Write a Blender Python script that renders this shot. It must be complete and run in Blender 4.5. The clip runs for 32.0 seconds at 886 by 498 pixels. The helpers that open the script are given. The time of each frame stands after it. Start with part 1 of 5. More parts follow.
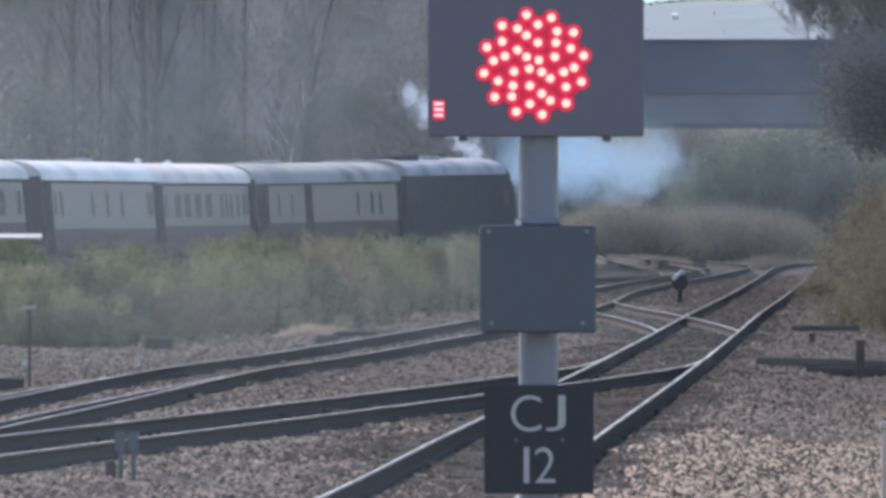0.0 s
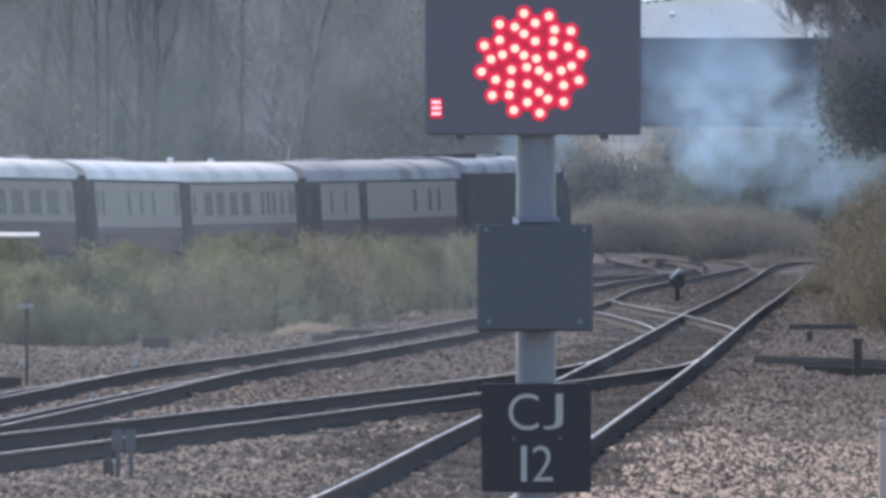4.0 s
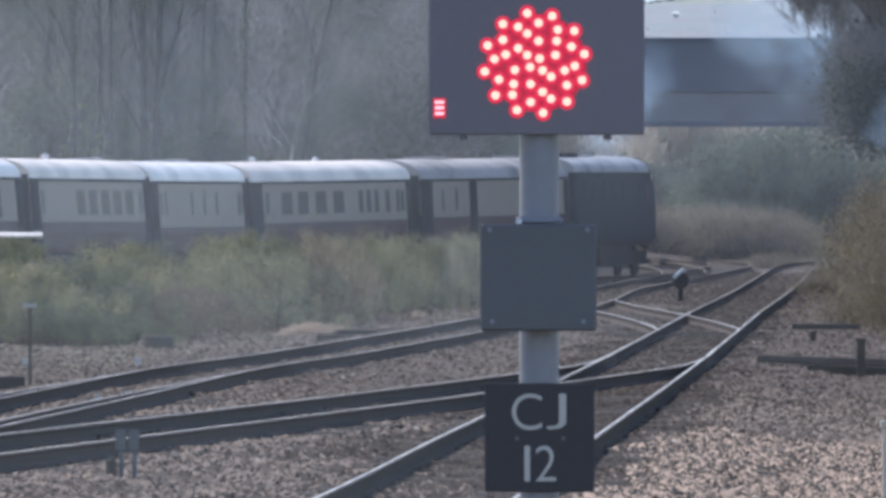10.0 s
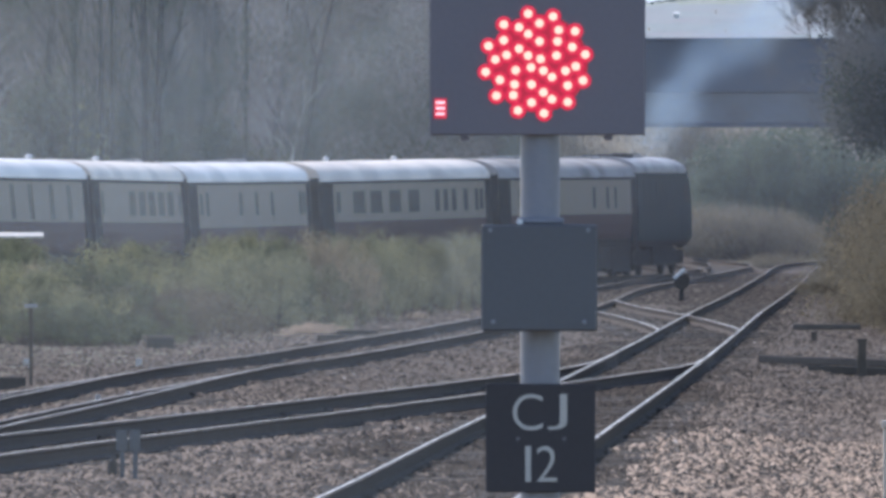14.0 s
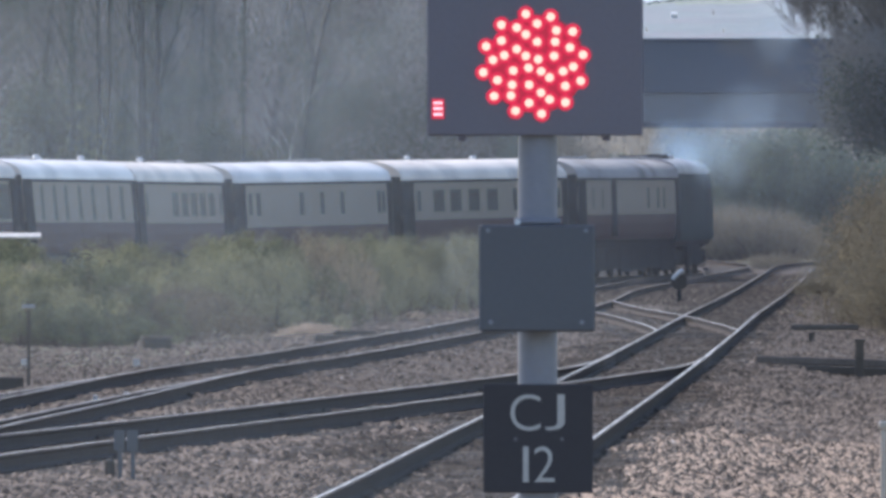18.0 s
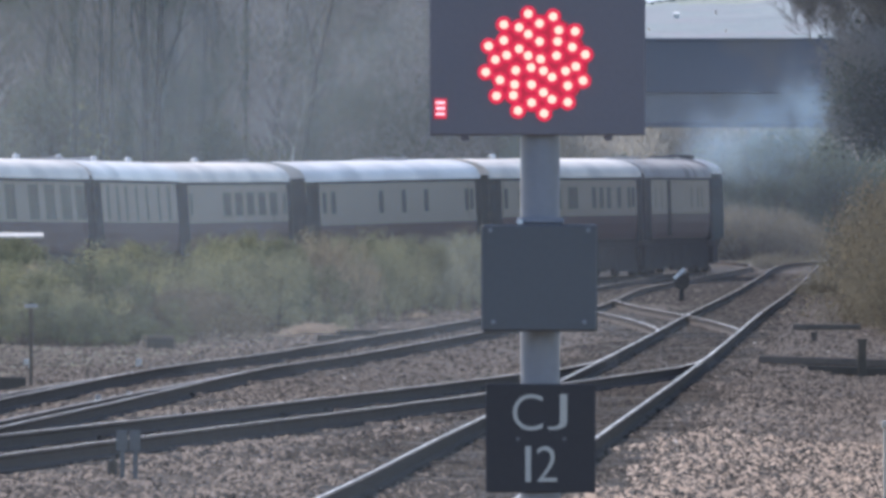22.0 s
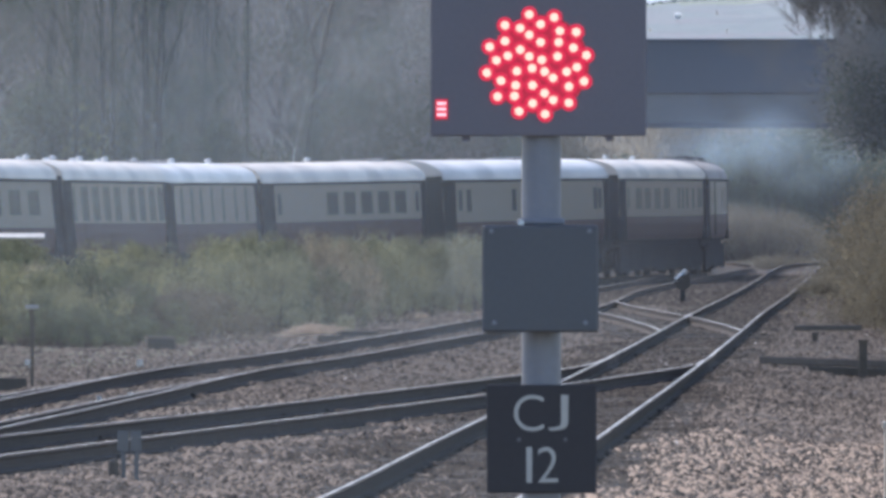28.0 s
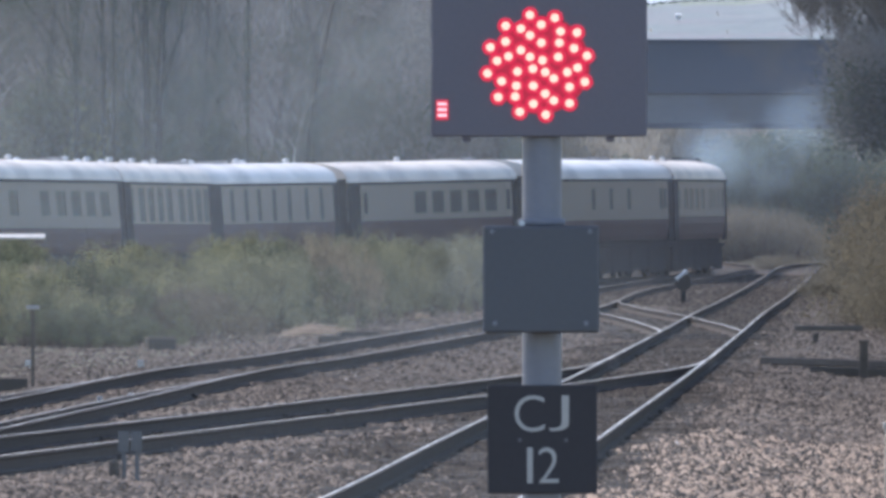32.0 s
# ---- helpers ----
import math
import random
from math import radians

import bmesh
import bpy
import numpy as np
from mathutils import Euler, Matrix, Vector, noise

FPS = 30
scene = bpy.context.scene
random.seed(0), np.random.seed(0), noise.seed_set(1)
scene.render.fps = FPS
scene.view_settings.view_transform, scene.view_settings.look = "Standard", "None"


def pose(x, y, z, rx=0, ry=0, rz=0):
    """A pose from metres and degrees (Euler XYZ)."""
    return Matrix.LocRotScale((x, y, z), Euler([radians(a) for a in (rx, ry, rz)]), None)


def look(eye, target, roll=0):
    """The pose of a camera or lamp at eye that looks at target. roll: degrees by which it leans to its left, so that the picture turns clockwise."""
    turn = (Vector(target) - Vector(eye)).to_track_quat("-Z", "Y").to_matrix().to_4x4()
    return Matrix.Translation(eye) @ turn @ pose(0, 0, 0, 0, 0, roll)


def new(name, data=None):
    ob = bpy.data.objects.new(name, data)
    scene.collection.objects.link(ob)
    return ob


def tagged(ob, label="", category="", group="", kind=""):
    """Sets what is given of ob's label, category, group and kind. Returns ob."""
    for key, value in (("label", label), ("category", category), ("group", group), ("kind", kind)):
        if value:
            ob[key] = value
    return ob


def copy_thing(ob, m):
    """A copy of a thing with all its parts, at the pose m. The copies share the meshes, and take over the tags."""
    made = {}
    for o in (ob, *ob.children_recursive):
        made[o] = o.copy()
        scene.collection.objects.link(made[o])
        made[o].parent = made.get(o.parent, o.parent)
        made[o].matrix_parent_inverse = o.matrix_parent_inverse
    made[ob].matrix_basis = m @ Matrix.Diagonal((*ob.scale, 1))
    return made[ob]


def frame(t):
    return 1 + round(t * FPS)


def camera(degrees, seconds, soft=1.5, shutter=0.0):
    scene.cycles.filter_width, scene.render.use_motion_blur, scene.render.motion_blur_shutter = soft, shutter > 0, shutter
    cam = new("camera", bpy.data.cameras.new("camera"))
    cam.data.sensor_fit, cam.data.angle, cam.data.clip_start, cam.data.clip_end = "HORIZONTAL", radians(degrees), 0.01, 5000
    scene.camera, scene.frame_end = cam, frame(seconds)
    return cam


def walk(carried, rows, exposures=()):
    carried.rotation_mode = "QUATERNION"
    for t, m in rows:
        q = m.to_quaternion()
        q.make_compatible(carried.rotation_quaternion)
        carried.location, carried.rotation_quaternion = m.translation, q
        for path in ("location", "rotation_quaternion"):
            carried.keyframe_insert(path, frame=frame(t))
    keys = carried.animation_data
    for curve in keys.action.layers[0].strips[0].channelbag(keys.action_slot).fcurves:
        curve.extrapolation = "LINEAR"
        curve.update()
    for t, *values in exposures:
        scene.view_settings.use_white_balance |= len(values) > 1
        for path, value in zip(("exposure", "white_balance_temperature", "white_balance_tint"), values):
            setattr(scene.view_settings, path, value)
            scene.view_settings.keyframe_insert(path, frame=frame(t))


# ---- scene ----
# Eye on the platform, a long lens along a junction; x to the right, y away along the line.
EYE = (0.0, 0.0, 2.084)
cam = camera(3.208, 32.0, soft=3.6)
scene.cycles.transparent_max_bounces = 32

# seconds, sway to the right and upwards in thousandths of a radian / 28
SWAY = [(0, -1.5, 1.2), (0.5, -2.6, -7.4), (1, -0.2, -6.3), (1.5, 0.8, -5.8), (2, -3, -3.2), (2.5, -5.6, -1.8),
        (3, -5, -1.5), (3.5, -6, -1.5), (5.5, -5.8, -1.5), (6, -3.4, -0.2), (6.5, -4, -0.3), (7, -2, -1.3),
        (8, -1.7, -0.4), (8.5, -2.6, -1.2), (9, -0.4, -1.5), (10, -0.2, -1.7), (10.5, -1.2, -2.8), (11, -0.3, -1.7),
        (12, -1.3, -1.2), (13, 0, 0), (13.5, 1.3, -0.2), (14, 1.4, -1), (14.5, 0.2, -0.2), (16.5, 1.2, 0),
        (17, 0, 0), (18, -2.8, -0.3), (19, -4.3, -0.2), (19.5, -1.8, -0.3), (20, -0.2, -1), (21, 0.2, -0.2),
        (22, 1.5, -0.8), (23, 3, 0.2), (24, 3.1, 0.3), (25, 4.4, 0), (27.5, 4.4, 1), (28, 3.4, 0.5),
        (29, 4.5, 1.2), (30, 4.5, 0.2), (31, 4.6, 0.4), (32, 4.6, 1.4)]


def aim(right, down):
    return look(EYE, (-right / 28.0, 1000.0, EYE[2] - 5.571 + down / 28.0))


walk(cam, [(t, aim(r, d)) for t, r, d in SWAY], exposures=[(0, 1.08, 6200, 15), (32, 1.08, 6200, 15)])

# ---- light: bright hazy sky with the sun ahead, behind the train ----
SUN_EL, SUN_AZ = 38.0, -28.0          # degrees; azimuth from +y towards +x
world = bpy.data.worlds.new("sky")
scene.world = world
world.use_nodes = True
wn = world.node_tree
wn.nodes.clear()
sky = wn.nodes.new("ShaderNodeTexSky")
sky.sky_type = "NISHITA"
sky.sun_disc = False
sky.sun_elevation = radians(SUN_EL)
sky.sun_rotation = radians(SUN_AZ)
sky.air_density, sky.dust_density, sky.ozone_density = 1.0, 0.4, 1.5
bg = wn.nodes.new("ShaderNodeBackground")
bg.inputs["Strength"].default_value = 0.11
wo = wn.nodes.new("ShaderNodeOutputWorld")
wn.links.new(sky.outputs["Color"], bg.inputs["Color"])
wn.links.new(bg.outputs["Background"], wo.inputs["Surface"])
sun_data = bpy.data.lights.new("sun", "SUN")
sun_data.energy, sun_data.angle, sun_data.color = 2.4, radians(3), (1.0, 0.95, 0.88)
sun = new("sun", sun_data)
sun_dir = Vector((math.sin(radians(SUN_AZ)) * math.cos(radians(SUN_EL)), math.cos(radians(SUN_AZ)) * math.cos(radians(SUN_EL)), math.sin(radians(SUN_EL))))
sun.matrix_world = look(sun_dir * 100, (0, 0, 0))


# ---- materials ----
def material(name, base, second=None, rough=0.7, metal=0.0, scale=6.0, fine=60.0, bump=0.2, amount=0.5, stain=None, stain_scale=0.7, by_object=0.0, by_island=0.0, spec=0.5, sheet=False):
    m = bpy.data.materials.new(name)
    m.use_nodes = True
    nt = m.node_tree
    nt.nodes.clear()
    out = nt.nodes.new("ShaderNodeOutputMaterial")
    p = nt.nodes.new("ShaderNodeBsdfPrincipled")
    p.inputs["Roughness"].default_value, p.inputs["Metallic"].default_value = rough, metal
    p.inputs["Specular IOR Level"].default_value = spec
    co = nt.nodes.new("ShaderNodeTexCoord")
    big, small = nt.nodes.new("ShaderNodeTexNoise"), nt.nodes.new("ShaderNodeTexNoise")
    for n, s in ((big, scale), (small, fine)):
        n.inputs["Scale"].default_value, n.inputs["Detail"].default_value = s, 5
        nt.links.new(co.outputs["Object"], n.inputs["Vector"])
    second = second or tuple(c * 0.6 for c in base)
    ramp = nt.nodes.new("ShaderNodeMapRange")
    ramp.inputs["From Min"].default_value, ramp.inputs["From Max"].default_value = 0.5 - 0.5 * (1 - amount) - 0.05, 0.5 + 0.5 * (1 - amount) + 0.05
    mid = nt.nodes.new("ShaderNodeMath")
    mid.operation = "MULTIPLY_ADD"
    mid.inputs[1].default_value, mid.inputs[2].default_value = 0.5, 0.0
    nt.links.new(small.outputs["Fac"], mid.inputs[0])
    half = nt.nodes.new("ShaderNodeMath")
    half.operation = "MULTIPLY_ADD"
    half.inputs[1].default_value = 0.5
    nt.links.new(big.outputs["Fac"], half.inputs[0])
    nt.links.new(mid.outputs[0], half.inputs[2])
    last = half.outputs[0]
    if by_object or by_island:
        src = nt.nodes.new("ShaderNodeObjectInfo") if by_object else nt.nodes.new("ShaderNodeNewGeometry")
        add = nt.nodes.new("ShaderNodeMath")
        add.operation = "MULTIPLY_ADD"
        k = by_object or by_island
        add.inputs[1].default_value = k
        nt.links.new(src.outputs["Random"] if by_object else src.outputs["Random Per Island"], add.inputs[0])
        sub = nt.nodes.new("ShaderNodeMath")
        sub.operation = "SUBTRACT"
        sub.inputs[1].default_value = k / 2
        nt.links.new(last, sub.inputs[0])
        nt.links.new(sub.outputs[0], add.inputs[2])
        last = add.outputs[0]
    nt.links.new(last, ramp.inputs["Value"])
    mix = nt.nodes.new("ShaderNodeMix")
    mix.data_type = "RGBA"
    mix.inputs["A"].default_value, mix.inputs["B"].default_value = (*second, 1), (*base, 1)
    nt.links.new(ramp.outputs["Result"], mix.inputs["Factor"])
    colour = mix.outputs["Result"]
    if stain:
        sn = nt.nodes.new("ShaderNodeTexNoise")
        sn.inputs["Scale"].default_value, sn.inputs["Detail"].default_value = stain_scale, 4
        nt.links.new(co.outputs["Object"], sn.inputs["Vector"])
        sr = nt.nodes.new("ShaderNodeMapRange")
        sr.inputs["From Min"].default_value, sr.inputs["From Max"].default_value = 0.48, 0.66
        nt.links.new(sn.outputs["Fac"], sr.inputs["Value"])
        sm = nt.nodes.new("ShaderNodeMix")
        sm.data_type = "RGBA"
        sm.inputs["B"].default_value = (*stain, 1)
        nt.links.new(sr.outputs["Result"], sm.inputs["Factor"])
        nt.links.new(colour, sm.inputs["A"])
        colour = sm.outputs["Result"]
    nt.links.new(colour, p.inputs["Base Color"])
    if bump:
        b = nt.nodes.new("ShaderNodeBump")
        b.inputs["Strength"].default_value, b.inputs["Distance"].default_value = bump, 0.02
        nt.links.new(small.outputs["Fac"], b.inputs["Height"])
        nt.links.new(b.outputs["Normal"], p.inputs["Normal"])
    shader = p.outputs["BSDF"]
    if sheet:
        tr = nt.nodes.new("ShaderNodeBsdfTranslucent")
        nt.links.new(colour, tr.inputs["Color"])
        mx = nt.nodes.new("ShaderNodeMixShader")
        mx.inputs["Fac"].default_value = 0.4
        nt.links.new(shader, mx.inputs[1])
        nt.links.new(tr.outputs["BSDF"], mx.inputs[2])
        shader = mx.outputs["Shader"]
    nt.links.new(shader, out.inputs["Surface"])
    return m


def glowing(name, colour, strength):
    m = bpy.data.materials.new(name)
    m.use_nodes = True
    p = m.node_tree.nodes["Principled BSDF"]
    p.inputs["Base Color"].default_value = (*(c * 0.05 for c in colour), 1)
    p.inputs["Emission Color"].default_value = (*colour, 1)
    p.inputs["Emission Strength"].default_value = strength
    return m


BALLAST = material("ballast", (0.135, 0.105, 0.082), (0.06, 0.049, 0.041), 0.9, scale=1.2, fine=14, bump=1.0, amount=0.6, stain=(0.11, 0.092, 0.08), stain_scale=0.35, spec=0.08)
DARK_BALLAST = material("dark_ballast", (0.068, 0.056, 0.048), (0.037, 0.032, 0.028), 0.95, scale=1.2, fine=14, bump=1.0, amount=0.6, spec=0.08)
DARK_STONE = material("dark_stone", (0.085, 0.067, 0.054), (0.026, 0.022, 0.02), 0.9, scale=1.5, fine=30, bump=0.2, amount=0.6, by_island=0.9, spec=0.08)
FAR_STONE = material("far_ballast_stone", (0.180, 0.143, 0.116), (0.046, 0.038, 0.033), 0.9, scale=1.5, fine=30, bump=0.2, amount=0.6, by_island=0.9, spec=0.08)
# Sun sparkle on the nearest stones is put into wide pale-to-dark tones.
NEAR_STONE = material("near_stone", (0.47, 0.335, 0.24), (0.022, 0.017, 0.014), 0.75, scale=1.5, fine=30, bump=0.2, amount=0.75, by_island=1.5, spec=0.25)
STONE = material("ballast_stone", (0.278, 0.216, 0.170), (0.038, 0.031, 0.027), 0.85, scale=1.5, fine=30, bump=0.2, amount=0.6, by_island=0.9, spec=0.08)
EARTH = material("earth", (0.21, 0.19, 0.13), (0.12, 0.115, 0.08), 0.95, scale=0.15, fine=2.5, bump=0.6, amount=0.5, spec=0.08)
# Worn heads; their broken highlights are put into uneven pale tones.
RAIL_TOP = material("polished_rail", (0.52, 0.47, 0.42), (0.13, 0.11, 0.095), 0.42, 0.35, scale=0.5, fine=4.0, bump=0.1, amount=0.95, stain=(0.15, 0.125, 0.11), stain_scale=0.12)
RAIL_DULL = material("dull_rail", (0.26, 0.215, 0.18), (0.10, 0.082, 0.07), 0.6, 0.3, scale=0.8, fine=3.0, bump=0.1, amount=0.9)
# Worn heads again, with the sky's shine put into a paler base.
RAIL_BRIGHT = material("sky_bright_rail", (0.78, 0.73, 0.67), (0.38, 0.345, 0.31), 0.45, 0.2, scale=0.8, fine=3.0, bump=0.1, amount=0.7)
RAIL_SIDE = material("rusty_rail", (0.135, 0.11, 0.096), (0.088, 0.072, 0.063), 0.95, 0.0, scale=3, fine=50, bump=0.2, spec=0.05)
DARK_RAIL = material("dark_rail", (0.096, 0.079, 0.07), (0.056, 0.047, 0.042), 0.95, 0.0, scale=3, fine=50, bump=0.2, spec=0.05)
TIMBER = material("old_timber", (0.165, 0.137, 0.113), (0.088, 0.074, 0.062), 0.9, scale=4, fine=40, bump=0.4, by_object=0.5, spec=0.08)
CONCRETE = material("concrete", (0.42, 0.40, 0.37), (0.28, 0.27, 0.25), 0.85, scale=2, fine=35, bump=0.3)
# Black paint lightened: the lens veil over the board is put into it.
BOARD = material("veil_lightened_black", (0.185, 0.166, 0.19), (0.155, 0.14, 0.16), 0.6, scale=3, fine=70, bump=0.05)
PLATE = material("plate_enamel", (0.066, 0.060, 0.064), (0.054, 0.049, 0.052), 0.6, scale=3, fine=60, bump=0.03, spec=0.2)
GALV = material("galvanised_steel", (0.25, 0.25, 0.285), (0.20, 0.20, 0.23), 0.5, 0.2, scale=5, fine=45, bump=0.08)
TROUGH = material("trough_concrete", (0.25, 0.20, 0.165), (0.12, 0.098, 0.083), 0.95, scale=2, fine=30, bump=0.3, spec=0.08)
WHITE = material("white_paint", (0.78, 0.78, 0.77), (0.62, 0.62, 0.6), 0.5, scale=4, fine=40, bump=0.08)
GREY_PAINT = material("grey_paint", (0.158, 0.154, 0.155), (0.118, 0.115, 0.115), 0.55, scale=4, fine=40, bump=0.05)
BOX_PAINT = material("box_grey_paint", (0.112, 0.112, 0.122), (0.092, 0.094, 0.104), 0.55, scale=3, fine=60, bump=0.04)
BOARD_WHITE = material("weathered_white_board", (0.72, 0.67, 0.60), (0.40, 0.37, 0.34), 0.7, scale=2.5, fine=18, bump=0.1, amount=0.7)
LETTER = material("letter_white", (0.50, 0.475, 0.44), (0.41, 0.39, 0.365), 0.5, scale=8, fine=60, bump=0.02)
LED_RED = glowing("led_red_glow", (1.0, 0.03, 0.10), 0.36)
LED_CORE = glowing("led_core_glow", (1.0, 0.66, 0.52), 0.62)
LED_BED = glowing("led_bed_glow", (1.0, 0.03, 0.10), 0.21)
CREAM = material("cream_paint", (0.258, 0.211, 0.156), (0.203, 0.166, 0.125), 0.55, scale=0.8, fine=12, bump=0.04)
MAROON = material("maroon_paint", (0.062, 0.020, 0.026), (0.042, 0.014, 0.018), 0.6, scale=0.8, fine=12, bump=0.04, spec=0.2)
# Warm backlit sun glow on the crowns is put into this pale colour.
ROOF = material("coach_roof_sunwarm", (0.95, 0.85, 0.76), (0.77, 0.69, 0.61), 0.42, scale=0.5, fine=9, bump=0.08, spec=0.6, stain=(0.56, 0.50, 0.45), stain_scale=0.3, by_object=0.12)
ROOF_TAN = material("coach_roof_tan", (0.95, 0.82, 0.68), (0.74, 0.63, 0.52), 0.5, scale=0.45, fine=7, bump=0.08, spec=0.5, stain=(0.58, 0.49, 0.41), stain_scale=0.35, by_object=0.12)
ROOF_GREY = material("coach_roof_sooty", (0.50, 0.46, 0.43), (0.27, 0.25, 0.24), 0.75, scale=0.7, fine=6, bump=0.1, spec=0.2, stain=(0.20, 0.185, 0.175), stain_scale=0.5, by_object=0.12)
UNDER = material("underframe_black", (0.034, 0.034, 0.038), (0.022, 0.022, 0.025), 0.9, scale=2, fine=20, bump=0.2, spec=0.08)
TAN_PAINT = material("weathered_tan_paint", (0.56, 0.50, 0.42), (0.42, 0.37, 0.31), 0.8, scale=3, fine=30, bump=0.1)
DARK_END = material("gangway_dark", (0.022, 0.026, 0.030), (0.016, 0.019, 0.022), 0.95, scale=2, fine=20, bump=0.1, spec=0.03)
INSIDE = material("coach_interior", (0.05, 0.045, 0.04), (0.03, 0.028, 0.025), 0.9, scale=1, fine=9)
LOCO = material("loco_dark_paint", (0.008, 0.032, 0.038), (0.006, 0.023, 0.028), 0.75, scale=0.7, fine=12, bump=0.05, spec=0.06)
GLASS = bpy.data.materials.new("coach_glass")
GLASS.use_nodes = True
_p = GLASS.node_tree.nodes["Principled BSDF"]
_p.inputs["Base Color"].default_value = (0.016, 0.026, 0.028, 1)
_p.inputs["Specular IOR Level"].default_value = 0.06
_p.inputs["Roughness"].default_value = 0.4
_p.inputs["Transmission Weight"].default_value = 0.1
CAB_GLASS = material("cab_glass", (0.02, 0.026, 0.03), (0.016, 0.02, 0.024), 0.7, scale=2, fine=20, bump=0, spec=0.1)
GIRDER = material("bridge_girder", (0.092, 0.112, 0.155), (0.068, 0.084, 0.12), 0.6, scale=0.4, fine=5, bump=0.1, stain=(0.13, 0.12, 0.12), stain_scale=0.25)
GIRDER_LIGHT = material("bridge_beam_concrete", (0.215, 0.23, 0.255), (0.155, 0.168, 0.19), 0.8, scale=0.4, fine=5, bump=0.15, stain=(0.16, 0.155, 0.15), stain_scale=0.3)
BARK = material("bark", (0.15, 0.145, 0.13), (0.09, 0.087, 0.08), 0.95, scale=3, fine=30, bump=0.5, spec=0.08)
BIRCH = material("birch_bark", (0.74, 0.72, 0.68), (0.16, 0.15, 0.14), 0.9, scale=4, fine=18, bump=0.2)
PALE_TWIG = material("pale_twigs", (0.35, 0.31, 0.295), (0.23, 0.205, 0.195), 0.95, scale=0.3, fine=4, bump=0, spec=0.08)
TWIG = material("twigs", (0.25, 0.225, 0.195), (0.13, 0.12, 0.105), 0.95, scale=0.4, fine=8, bump=0, spec=0.08)
IVY_TWIG = material("ivied_twigs", (0.16, 0.18, 0.135), (0.085, 0.10, 0.075), 0.95, scale=0.4, fine=8, bump=0, spec=0.08)
IVY = material("ivy_leaves", (0.31, 0.35, 0.16), (0.17, 0.21, 0.10), 0.7, scale=0.6, fine=9, bump=0, by_island=0.6, sheet=True)
BRAMBLE = material("bramble_leaves", (0.285, 0.277, 0.178), (0.155, 0.153, 0.105), 0.9, scale=0.6, fine=5, bump=0, amount=0.9, by_object=0.5, spec=0.1, sheet=True)
BROWN_BRAMBLE = material("brown_bramble_leaves", (0.37, 0.315, 0.225), (0.17, 0.147, 0.108), 0.9, scale=0.6, fine=5, bump=0, amount=0.9, by_object=0.5, spec=0.1, sheet=True)
RUSSET = material("russet_leaves", (0.258, 0.222, 0.155), (0.15, 0.13, 0.094), 0.85, scale=0.7, fine=9, bump=0, by_island=0.7, sheet=True)
SHRUB = material("shrub_leaves", (0.20, 0.215, 0.165), (0.105, 0.117, 0.094), 0.85, scale=0.5, fine=8, bump=0, by_island=0.7, sheet=True)
PALE_STRAW = material("pale_straw", (0.66, 0.52, 0.39), (0.40, 0.32, 0.25), 0.9, scale=0.5, fine=8, bump=0, by_island=0.7, sheet=True)
STRAW = material("dry_grass", (0.30, 0.262, 0.19), (0.155, 0.142, 0.098), 0.9, scale=0.5, fine=8, bump=0, by_island=0.7, sheet=True)
OLIVE_BRAMBLE = material("olive_bramble_leaves", (0.375, 0.355, 0.195), (0.18, 0.18, 0.118), 0.9, scale=0.6, fine=5, bump=0, amount=0.9, spec=0.1, sheet=True)
DARK_BRAMBLE = material("dark_bramble_leaves", (0.20, 0.21, 0.128), (0.095, 0.10, 0.066), 0.9, scale=0.6, fine=5, bump=0, amount=0.9, spec=0.1, sheet=True)
SCREEN_SHRUB = material("screen_shrub_leaves", (0.19, 0.23, 0.16), (0.105, 0.125, 0.09), 0.85, scale=0.5, fine=8, bump=0, by_island=0.4, sheet=True)
THICKET = material("grey_thicket", (0.50, 0.45, 0.37), (0.36, 0.325, 0.27), 0.9, scale=0.5, fine=8, bump=0, by_island=0.4, sheet=True)
DARK_SHRUB = material("dark_shrub_leaves", (0.10, 0.12, 0.095), (0.05, 0.062, 0.05), 0.85, scale=0.5, fine=8, bump=0, by_island=0.6, sheet=True)
OLIVE = material("olive_leaves", (0.135, 0.16, 0.10), (0.07, 0.084, 0.058), 0.85, scale=0.5, fine=8, bump=0, by_island=0.6, sheet=True)
STEM = material("bramble_stem", (0.13, 0.09, 0.075), (0.07, 0.055, 0.05), 0.9, scale=2, fine=20, bump=0)
# Distance haze is put into these pale bluish field tints.
FIELD = material("haze_tinted_fields", (0.23, 0.27, 0.26), (0.15, 0.175, 0.19), 0.95, scale=0.05, fine=0.35, bump=0, amount=0.75, stain=(0.23, 0.215, 0.23), stain_scale=0.09)
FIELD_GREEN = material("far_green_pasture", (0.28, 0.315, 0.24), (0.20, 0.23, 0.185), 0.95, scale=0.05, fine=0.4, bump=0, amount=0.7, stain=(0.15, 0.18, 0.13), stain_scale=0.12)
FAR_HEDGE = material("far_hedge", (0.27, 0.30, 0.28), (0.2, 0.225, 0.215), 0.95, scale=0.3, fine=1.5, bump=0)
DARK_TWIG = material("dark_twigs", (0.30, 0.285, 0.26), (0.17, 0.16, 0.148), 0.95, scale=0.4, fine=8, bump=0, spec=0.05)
SKY_STRIP = material("pale_sky_strip", (0.62, 0.66, 0.70), (0.54, 0.58, 0.62), 0.95, scale=0.01, fine=0.05, bump=0)
ASPHALT = material("asphalt", (0.06, 0.06, 0.06), (0.045, 0.045, 0.046), 0.9, scale=0.5, fine=20, bump=0.2)


